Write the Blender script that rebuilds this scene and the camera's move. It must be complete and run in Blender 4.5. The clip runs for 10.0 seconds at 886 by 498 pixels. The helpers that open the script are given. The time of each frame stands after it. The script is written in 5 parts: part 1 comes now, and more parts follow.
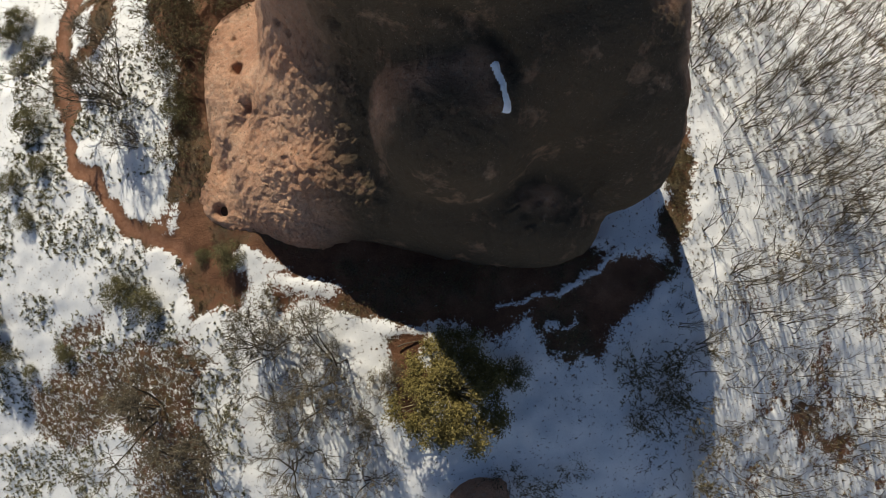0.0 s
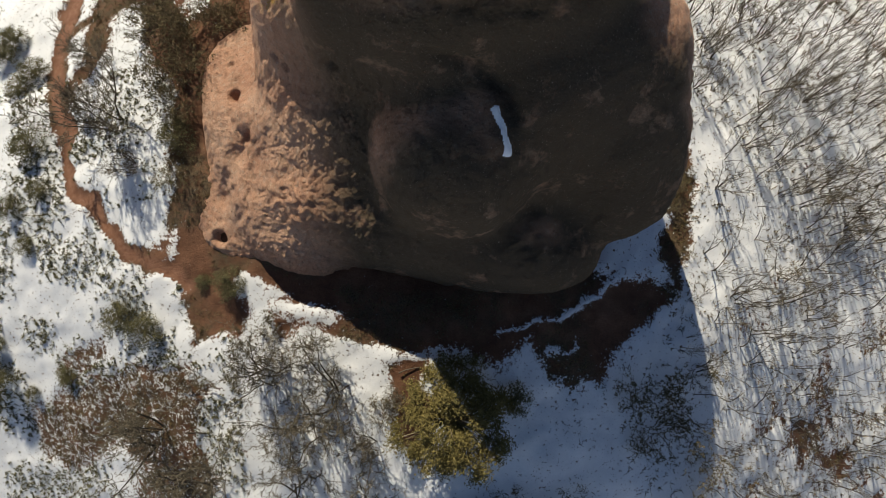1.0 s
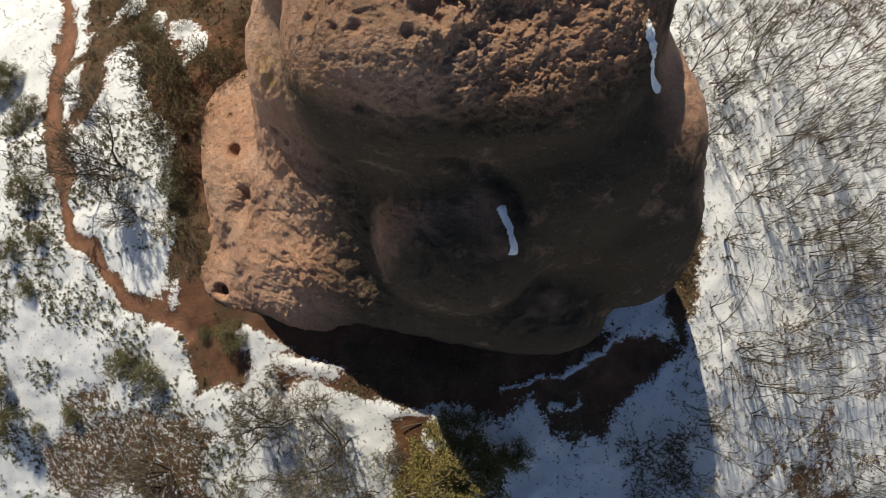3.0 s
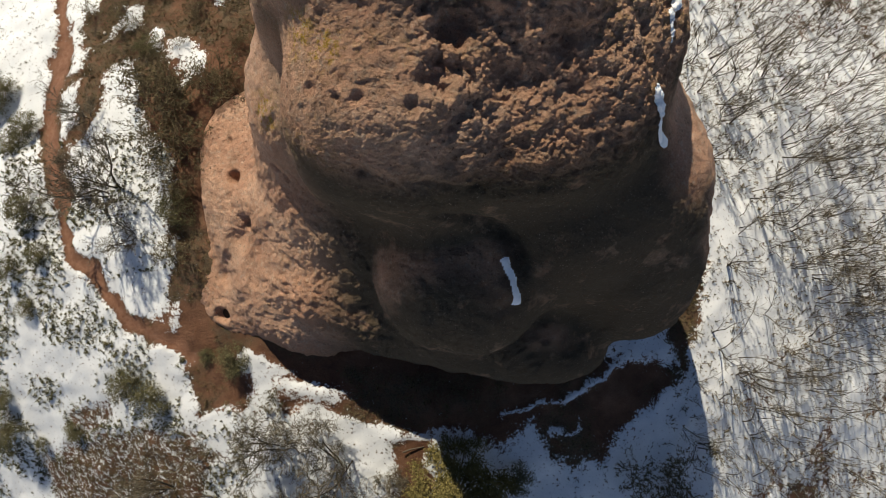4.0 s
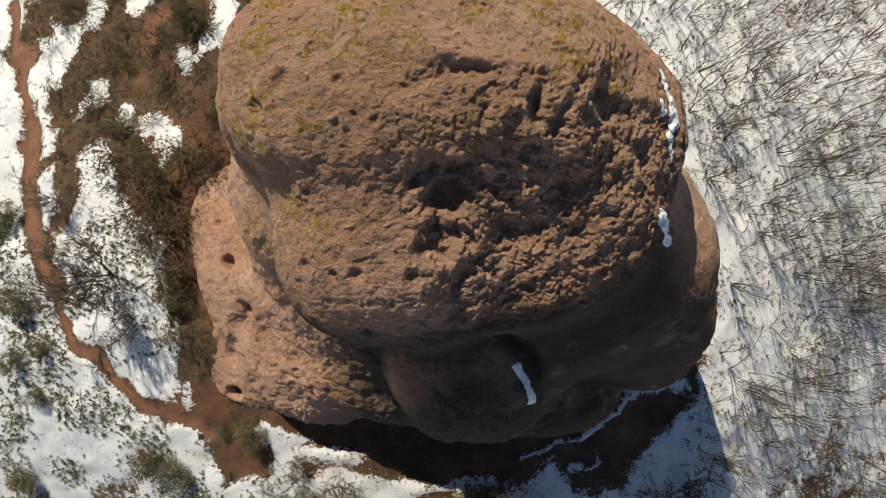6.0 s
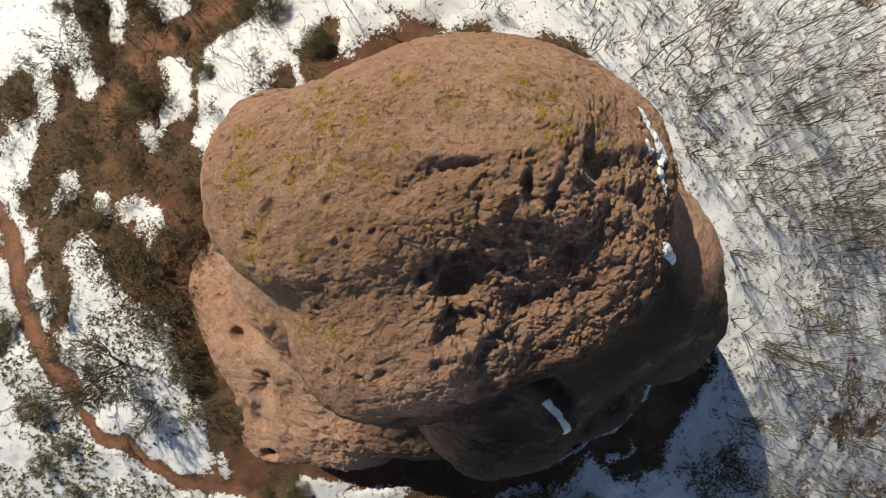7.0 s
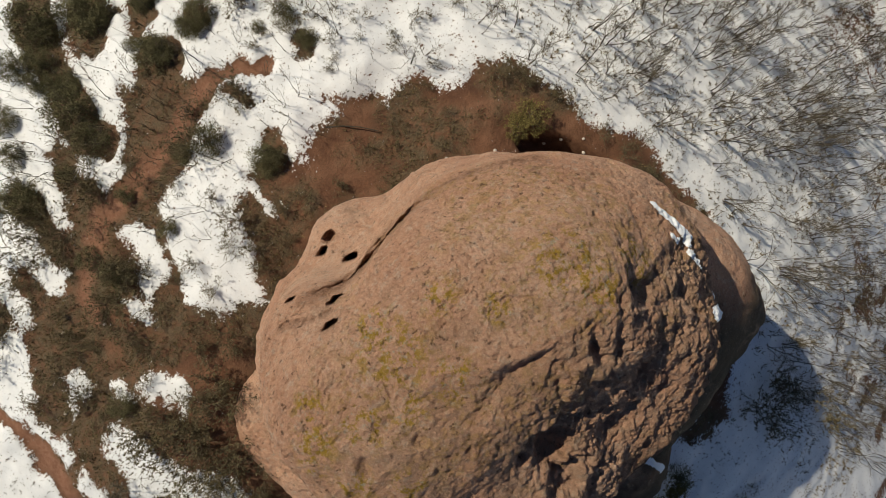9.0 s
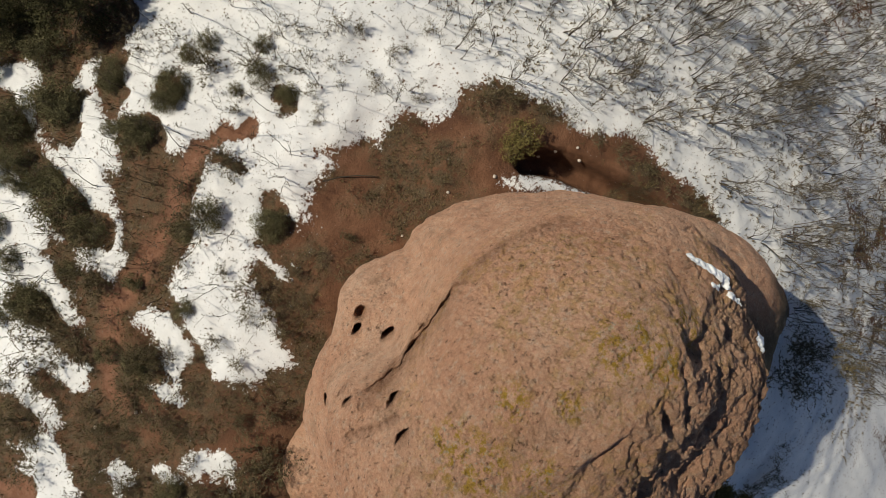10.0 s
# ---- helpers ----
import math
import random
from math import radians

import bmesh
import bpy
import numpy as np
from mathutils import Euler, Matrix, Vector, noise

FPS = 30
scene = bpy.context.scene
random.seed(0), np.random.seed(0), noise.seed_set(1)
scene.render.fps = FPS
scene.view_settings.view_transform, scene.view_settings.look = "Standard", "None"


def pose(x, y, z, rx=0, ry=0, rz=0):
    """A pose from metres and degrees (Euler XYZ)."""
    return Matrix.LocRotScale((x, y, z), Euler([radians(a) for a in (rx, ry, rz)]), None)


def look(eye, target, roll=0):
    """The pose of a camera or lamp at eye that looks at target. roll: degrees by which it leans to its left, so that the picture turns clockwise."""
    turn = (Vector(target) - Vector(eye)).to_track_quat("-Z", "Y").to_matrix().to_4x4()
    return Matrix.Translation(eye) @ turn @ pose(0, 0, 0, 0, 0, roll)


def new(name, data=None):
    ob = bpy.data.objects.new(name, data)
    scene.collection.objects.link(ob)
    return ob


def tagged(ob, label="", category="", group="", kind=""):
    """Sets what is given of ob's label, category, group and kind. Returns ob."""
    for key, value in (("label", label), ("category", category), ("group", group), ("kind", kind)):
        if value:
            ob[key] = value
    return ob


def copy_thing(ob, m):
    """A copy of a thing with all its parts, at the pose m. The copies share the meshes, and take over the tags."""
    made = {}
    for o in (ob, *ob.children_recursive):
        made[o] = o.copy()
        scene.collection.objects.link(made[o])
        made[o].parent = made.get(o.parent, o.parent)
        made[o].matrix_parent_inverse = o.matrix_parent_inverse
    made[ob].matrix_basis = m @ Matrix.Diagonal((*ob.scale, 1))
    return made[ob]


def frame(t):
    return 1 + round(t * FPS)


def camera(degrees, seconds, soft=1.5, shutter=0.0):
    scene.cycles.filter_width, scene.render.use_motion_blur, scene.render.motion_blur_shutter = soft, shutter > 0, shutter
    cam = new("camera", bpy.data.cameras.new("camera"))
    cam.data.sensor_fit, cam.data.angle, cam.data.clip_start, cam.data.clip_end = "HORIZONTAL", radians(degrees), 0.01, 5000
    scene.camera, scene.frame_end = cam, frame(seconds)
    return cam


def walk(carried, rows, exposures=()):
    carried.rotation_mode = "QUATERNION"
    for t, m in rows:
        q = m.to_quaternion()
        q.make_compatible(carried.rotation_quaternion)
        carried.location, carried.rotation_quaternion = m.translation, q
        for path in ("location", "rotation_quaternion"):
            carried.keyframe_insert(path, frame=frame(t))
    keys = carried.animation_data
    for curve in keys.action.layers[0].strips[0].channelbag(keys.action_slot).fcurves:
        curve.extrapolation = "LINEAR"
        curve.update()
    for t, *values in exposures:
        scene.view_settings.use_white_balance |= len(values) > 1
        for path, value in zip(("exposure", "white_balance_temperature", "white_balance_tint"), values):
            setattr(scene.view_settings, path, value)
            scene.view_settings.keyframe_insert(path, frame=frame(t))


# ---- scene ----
cam = camera(78.0, 10.0, soft=0.9)
PATH = [
    (0.0, -0.369, -2.054, 44.725, 14.159, -0.837, 0.284),
    (0.5, -0.446, -0.894, 44.959, 13.574, -0.871, 0.175),
    (1.0, -0.413, 0.448, 45.262, 12.894, -0.762, -0.031),
    (1.5, -0.269, 1.899, 45.368, 12.268, -0.470, 0.227),
    (2.0, -0.332, 3.272, 45.564, 11.463, -0.492, 0.335),
    (2.5, -0.415, 4.639, 45.729, 10.679, -0.525, 0.387),
    (4.0, -0.642, 9.064, 46.173, 7.853, -0.600, 0.705),
    (4.5, -0.714, 10.624, 46.238, 6.531, -0.591, 0.890),
    (5.0, -0.758, 12.278, 46.283, 5.572, -0.586, 0.930),
    (5.5, -0.800, 13.914, 46.355, 4.629, -0.536, -1.111),
    (7.0, -0.778, 18.963, 46.590, 1.212, -1.141, -16.600),
    (7.5, -0.637, 20.596, 46.536, 0.374, -1.649, -22.059),
    (8.0, -0.436, 22.291, 46.474, -0.393, -2.261, -27.327),
    (8.5, -0.162, 24.056, 46.400, -1.193, -3.052, -32.327),
    (9.0, 0.176, 25.951, 46.355, -1.994, -4.081, -37.701),
    (9.5, 0.635, 27.902, 46.266, -2.661, -5.268, -43.228),
    (10.0, 1.211, 29.944, 46.109, -3.498, -6.279, -47.165),
]
walk(cam, [(t, pose(x, y, z, rx, ry, rz)) for t, x, y, z, rx, ry, rz in PATH], exposures=[(0, 0.16, 7450, 5), (5, 0.14, 7450, 5), (7.5, 0.02, 7450, 5), (10, -0.24, 7450, 5)])


# ---- world, sun, exposure ----
SUN_DIR = Vector((0.445, -1.045, -1.01)).normalized()  # the way the light travels
world = bpy.data.worlds.new("world")
scene.world = world
world.use_nodes = True
wn = world.node_tree
sky = wn.nodes.new("ShaderNodeTexSky")
sky.sky_type, sky.sun_disc = "NISHITA", False
sky.sun_elevation = math.asin(-SUN_DIR.z)
sky.sun_rotation = math.atan2(-SUN_DIR.x, -SUN_DIR.y)
sky.altitude, sky.air_density, sky.dust_density = 2100, 0.27, 0.0
bg = wn.nodes["Background"]
bg.inputs["Strength"].default_value = 0.175
wn.links.new(sky.outputs[0], bg.inputs["Color"])
sun = new("sun", bpy.data.lights.new("sun", "SUN"))
sun.data.energy, sun.data.angle, sun.data.color = 4.7, radians(0.53), (1.0, 0.955, 0.88)
sun.matrix_world = look((0, 0, 80), Vector((0, 0, 80)) + SUN_DIR)
scene.view_settings.exposure = 0.0


# ---- noise on arrays ----
def vnoise(p, seed=0):
    """Smooth value noise from -1 to 1 at the rows of p."""
    i = np.floor(p)
    u = (p - i).astype(np.float32)
    u = u * u * u * (u * (u * 6 - 15) + 10)
    i = i.astype(np.int64).astype(np.uint32)
    steps = [(i[:, k] * np.uint32(c), (i[:, k] + np.uint32(1)) * np.uint32(c)) for k, c in enumerate((374761393, 668265263, 2147483647))]
    start = np.uint32(seed * 1274126177 & 0xFFFFFFFF)
    out = 0
    for dx in (0, 1):
        for dy in (0, 1):
            for dz in (0, 1):
                h = steps[0][dx] + steps[1][dy] + steps[2][dz] + start
                h = (h ^ (h >> np.uint32(13))) * np.uint32(1274126177)
                h = (h ^ (h >> np.uint32(16))) * np.uint32(2246822519)
                h = ((h ^ (h >> np.uint32(15))) & np.uint32(0xFFFF)).astype(np.float32)
                w = (u[:, 0] if dx else 1 - u[:, 0]) * (u[:, 1] if dy else 1 - u[:, 1]) * (u[:, 2] if dz else 1 - u[:, 2])
                out = out + w * h
    return out * (2 / 65535.0) - 1.0


def fbm(p, octaves=4, seed=0, gain=0.5):
    out, amp = 0, 1.0
    for k in range(octaves):
        out = out + amp * vnoise(p * 2.03**k, seed + 17 * k)
        amp *= gain
    return out


def flat3(x, y, z=0.0):
    return np.stack([x, y, np.zeros_like(x) + z], -1)


def smooth(a, b, v):
    t = np.clip((v - a) / (b - a), 0, 1)
    return t * t * (3 - 2 * t)


# ---- materials ----
def material(name, rough=0.9, spec=0.2):
    m = bpy.data.materials.new(name)
    m.use_nodes = True
    b = m.node_tree.nodes["Principled BSDF"]
    b.inputs["Roughness"].default_value = rough
    b.inputs["Specular IOR Level"].default_value = spec
    return m, m.node_tree, b


def node(nt, kind, **values):
    n = nt.nodes.new(kind)
    for key, v in values.items():
        n.inputs[key.replace("_", " ")].default_value = v
    return n


def tex_noise(nt, scale, detail=6.0, rough=0.6, coord=None, distort=0.0):
    n = node(nt, "ShaderNodeTexNoise", Scale=scale, Detail=detail, Roughness=rough, Distortion=distort)
    if coord is not None:
        nt.links.new(coord, n.inputs["Vector"])
    return n.outputs["Fac"]


def ramp(nt, fac, stops):
    n = nt.nodes.new("ShaderNodeValToRGB")
    els = n.color_ramp.elements
    while len(els) < len(stops):
        els.new(0.5)
    for e, (pos, col) in zip(els, stops):
        e.position = pos
        e.color = (*col, 1) if len(col) == 3 else col
    nt.links.new(fac, n.inputs["Fac"])
    return n.outputs["Color"]


def grey(nt, fac, a, b):
    n = nt.nodes.new("ShaderNodeMapRange")
    n.inputs["From Min"].default_value, n.inputs["From Max"].default_value = a, b
    nt.links.new(fac, n.inputs["Value"])
    return n.outputs["Result"]


def mix(nt, fac, a, b, mode="MIX"):
    n = nt.nodes.new("ShaderNodeMix")
    n.data_type, n.blend_type = "RGBA", mode
    for socket, v in ((n.inputs[0], fac), (n.inputs[6], a), (n.inputs[7], b)):
        if isinstance(v, bpy.types.NodeSocket):
            nt.links.new(v, socket)
        elif isinstance(v, tuple):
            socket.default_value = (*v, 1)
        else:
            socket.default_value = v
    return n.outputs[2]


def calc(nt, op, a, b=0.0):
    n = nt.nodes.new("ShaderNodeMath")
    n.operation = op
    for socket, v in zip(n.inputs, (a, b)):
        if isinstance(v, bpy.types.NodeSocket):
            nt.links.new(v, socket)
        else:
            socket.default_value = v
    return n.outputs[0]


def bump(nt, b, height, strength, dist):
    n = nt.nodes.new("ShaderNodeBump")
    n.inputs["Strength"].default_value, n.inputs["Distance"].default_value = strength, dist
    nt.links.new(height, n.inputs["Height"])
    nt.links.new(n.outputs[0], b.inputs["Normal"])


def position(nt):
    return nt.nodes.new("ShaderNodeNewGeometry").outputs["Position"]


def attribute(nt, name):
    n = nt.nodes.new("ShaderNodeAttribute")
    n.attribute_name = name
    return n.outputs["Fac"]


def sandstone():
    m, nt, b = material("red_sandstone", 0.92, 0.15)
    pos = position(nt)
    rough = attribute(nt, "rough")
    broad = tex_noise(nt, 0.22, 5, 0.6, pos)
    col = ramp(nt, broad, [(0.3, (0.55, 0.285, 0.185)), (0.5, (0.66, 0.375, 0.25)), (0.7, (0.71, 0.45, 0.32))])
    mid = tex_noise(nt, 1.6, 8, 0.68, pos)
    col = mix(nt, calc(nt, "MULTIPLY", grey(nt, mid, 0.45, 0.72), 0.42), col, (0.36, 0.19, 0.12))
    pale = tex_noise(nt, 3.5, 9, 0.72, pos)
    col = mix(nt, calc(nt, "MULTIPLY", grey(nt, pale, 0.52, 0.66), 0.75), col, (0.62, 0.46, 0.35))
    # grey-brown weathering of the pitted crown
    worn = calc(nt, "MULTIPLY", rough, grey(nt, tex_noise(nt, 0.9, 9, 0.72, pos), 0.42, 0.62))
    col = mix(nt, calc(nt, "MULTIPLY", worn, 0.36), col, (0.26, 0.19, 0.135))
    col = mix(nt, calc(nt, "MULTIPLY", grey(nt, tex_noise(nt, 0.7, 8, 0.7, pos), 0.54, 0.66), 0.36), col, (0.30, 0.21, 0.14))
    # brown water stain in the joints; the same brown paints shade into the pockets
    col = mix(nt, calc(nt, "MULTIPLY", attribute(nt, "stain_shade"), grey(nt, tex_noise(nt, 2.0, 8, 0.7, pos), 0.25, 0.6)), col, (0.30, 0.16, 0.10))
    # ochre and grey lichen
    lich = attribute(nt, "lichen")
    spots = grey(nt, tex_noise(nt, 2.8, 10, 0.78, pos), 0.49, 0.56)
    col = mix(nt, calc(nt, "MULTIPLY", lich, spots), col, (0.44, 0.27, 0.05))
    spots2 = grey(nt, tex_noise(nt, 5.5, 9, 0.75, pos), 0.55, 0.63)
    col = mix(nt, calc(nt, "MULTIPLY", lich, calc(nt, "MULTIPLY", spots2, 0.8)), col, (0.46, 0.41, 0.31))
    # grey-green crust on the side turned from the sun, darkened to deepen its shade
    shade_side = attribute(nt, "shade_side")
    crust_shade = calc(nt, "MULTIPLY", shade_side, grey(nt, tex_noise(nt, 0.55, 9, 0.68, pos), 0.12, 0.45))
    col = mix(nt, calc(nt, "MULTIPLY", crust_shade, 0.95), col, (0.085, 0.069, 0.047))
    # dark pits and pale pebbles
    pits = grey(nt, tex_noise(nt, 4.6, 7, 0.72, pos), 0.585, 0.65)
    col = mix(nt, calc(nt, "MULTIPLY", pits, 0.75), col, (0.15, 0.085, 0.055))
    pebbles = grey(nt, tex_noise(nt, 10.5, 7, 0.78, pos), 0.61, 0.66)
    col = mix(nt, calc(nt, "MULTIPLY", pebbles, 0.75), col, (0.62, 0.50, 0.40))
    grain = tex_noise(nt, 13, 9, 0.82, pos)
    col = mix(nt, 0.55, col, ramp(nt, grain, [(0.32, (0.2, 0.2, 0.2)), (0.68, (0.8, 0.8, 0.8))]), "OVERLAY")
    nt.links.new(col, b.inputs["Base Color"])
    coarse = calc(nt, "MULTIPLY", tex_noise(nt, 2.4, 13, 0.72, pos), calc(nt, "ADD", calc(nt, "MULTIPLY", rough, 0.6), 0.9))
    h = calc(nt, "ADD", coarse, calc(nt, "MULTIPLY", tex_noise(nt, 8.5, 10, 0.78, pos), 0.9))
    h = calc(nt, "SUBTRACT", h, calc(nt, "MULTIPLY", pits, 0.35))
    bump(nt, b, h, 1.0, 0.27)
    return m


def snow_and_soil():
    m, nt, b = material("snowy_ground", 0.9, 0.2)
    pos = position(nt)
    soil = ramp(nt, tex_noise(nt, 0.5, 8, 0.65, pos), [(0.3, (0.085, 0.040, 0.024)), (0.5, (0.145, 0.069, 0.040)), (0.7, (0.22, 0.112, 0.068))])
    grass = attribute(nt, "litter")
    gmask = calc(nt, "MULTIPLY", grass, grey(nt, tex_noise(nt, 1.3, 9, 0.78, pos), 0.38, 0.56))
    soil = mix(nt, gmask, soil, ramp(nt, tex_noise(nt, 9, 6, 0.8, pos), [(0.35, (0.045, 0.034, 0.022)), (0.6, (0.15, 0.108, 0.066))]))
    soil = mix(nt, 0.45, soil, ramp(nt, tex_noise(nt, 11, 8, 0.75, pos), [(0.3, (0.25, 0.25, 0.25)), (0.7, (0.72, 0.72, 0.72))]), "OVERLAY")
    path = attribute(nt, "trail")
    soil = mix(nt, path, soil, ramp(nt, tex_noise(nt, 3, 7, 0.7, pos), [(0.3, (0.19, 0.085, 0.05)), (0.7, (0.29, 0.15, 0.098))]))
    snow = ramp(nt, tex_noise(nt, 0.8, 6, 0.6, pos), [(0.3, (0.70, 0.71, 0.73)), (0.7, (0.80, 0.80, 0.81))])
    snow = mix(nt, 0.25, snow, ramp(nt, tex_noise(nt, 6.5, 9, 0.8, pos), [(0.3, (0.3, 0.3, 0.31)), (0.6, (0.6, 0.6, 0.6))]), "OVERLAY")
    edge = calc(nt, "ADD", attribute(nt, "snow"), calc(nt, "MULTIPLY", calc(nt, "SUBTRACT", tex_noise(nt, 2.6, 10, 0.76, pos), 0.5), 2.1))
    edge = calc(nt, "ADD", edge, calc(nt, "MULTIPLY", calc(nt, "SUBTRACT", tex_noise(nt, 7, 8, 0.75, pos), 0.5), 1.5))
    holes = grey(nt, tex_noise(nt, 4.2, 5, 0.6, pos), 0.61, 0.67)
    edge = calc(nt, "SUBTRACT", edge, calc(nt, "MULTIPLY", holes, 0.5))
    cover = grey(nt, edge, 0.47, 0.53)
    nt.links.new(mix(nt, cover, soil, snow), b.inputs["Base Color"])
    h = calc(nt, "ADD", calc(nt, "MULTIPLY", tex_noise(nt, 5, 8, 0.7, pos), calc(nt, "SUBTRACT", 1.25, cover)), calc(nt, "MULTIPLY", cover, 0.6))
    bump(nt, b, h, 0.7, 0.16)
    return m


def plain(name, a, c, scale, rough=0.85, bumps=0.0):
    m, nt, b = material(name, rough, 0.2)
    pos = position(nt)
    nt.links.new(ramp(nt, tex_noise(nt, scale, 6, 0.65, pos), [(0.3, a), (0.7, c)]), b.inputs["Base Color"])
    if bumps:
        bump(nt, b, tex_noise(nt, scale * 3, 6, 0.7, pos), 0.6, bumps)
    return m


ROCK = sandstone()
GROUND = snow_and_soil()
SNOW = plain("snow", (0.74, 0.76, 0.80), (0.85, 0.86, 0.87), 1.2, 0.7, 0.05)


# ---- meshes from arrays ----
def mesh_from(name, verts, faces, mat, smooth_faces=True):
    me = bpy.data.meshes.new(name)
    faces = np.asarray(faces)
    k = faces.shape[1]
    me.vertices.add(len(verts))
    me.vertices.foreach_set("co", np.asarray(verts, np.float32).ravel())
    me.loops.add(faces.size)
    me.loops.foreach_set("vertex_index", faces.astype(np.int32).ravel())
    me.polygons.add(len(faces))
    me.polygons.foreach_set("loop_start", np.arange(0, faces.size, k, dtype=np.int32))
    if smooth_faces:
        me.polygons.foreach_set("use_smooth", np.ones(len(faces), bool))
    me.update(calc_edges=True)
    me.materials.append(mat)
    return me


def point_value(me, name, values):
    me.attributes.new(name, "FLOAT", "POINT").data.foreach_set("value", np.asarray(values, np.float32))


# ---- ground ----
def terrain(x, y):
    """Height of the bare ground: a broad knoll under the rock."""
    a, b = 45 * np.tanh(x / 45), 45 * np.tanh((y - 15) / 45)
    z = 12.606 - 0.027 * a + 0.15 * b - 0.01059 * a * a - 0.01142 * b * b - 0.00207 * a * b
    z = z - 1.994 * np.exp(-((x + 1) ** 2 / 256 + (y - 16) ** 2 / 225))
    far = np.hypot(x, y - 15)
    z = z + 0.35 * fbm(flat3(x, y) * 0.12, 3, 5) + 0.10 * fbm(flat3(x, y) * 0.7, 3, 9)
    z = z - 2.6 * smooth(0.3, -0.4, stroke(x, y, [(10.4, 25.4), (11.9, 23.3), (12.7, 21.2), (13.6, 18.4), (14.2, 16.0)], 0.9))  # gully at the rock's back
    z = z + 0.9 * smooth(4, 11, x) * smooth(10, 1, y)
    return z + smooth(120, 900, far) * 60 * vnoise(flat3(x, y) * 0.004, 3)


# ---- what covers the ground ----
def outline(x, y, corners):
    """Signed distance, in metres, to a closed outline in plan; inside is below zero."""
    best, inside = np.full(x.shape, 1e9), np.zeros(x.shape, bool)
    for (ax, ay), (bx, by) in zip(corners, corners[1:] + corners[:1]):
        ex, ey = bx - ax, by - ay
        t = np.clip(((x - ax) * ex + (y - ay) * ey) / (ex * ex + ey * ey + 1e-9), 0, 1)
        best = np.minimum(best, (x - ax - t * ex) ** 2 + (y - ay - t * ey) ** 2)
        inside ^= ((ay > y) != (by > y)) & (x < (bx - ax) * (y - ay) / (by - ay + 1e-9) + ax)
    return np.sqrt(best) * np.where(inside, -1, 1)


def stroke(x, y, way, radius):
    """Signed distance to a band of that radius along a line in plan."""
    best = np.full(x.shape, 1e9)
    for (ax, ay), (bx, by) in zip(way, way[1:]):
        ex, ey = bx - ax, by - ay
        t = np.clip(((x - ax) * ex + (y - ay) * ey) / (ex * ex + ey * ey + 1e-9), 0, 1)
        best = np.minimum(best, (x - ax - t * ex) ** 2 + (y - ay - t * ey) ** 2)
    return np.sqrt(best) - radius


def lay(s, distance, value, soft=0.9):
    return s + (value - s) * smooth(soft, -soft, distance)


def foot_distance(x, y):
    """Distance in plan to the rock's foot."""
    return rock_distance(np.stack([x, y, terrain(x, y) + 0.6], -1))


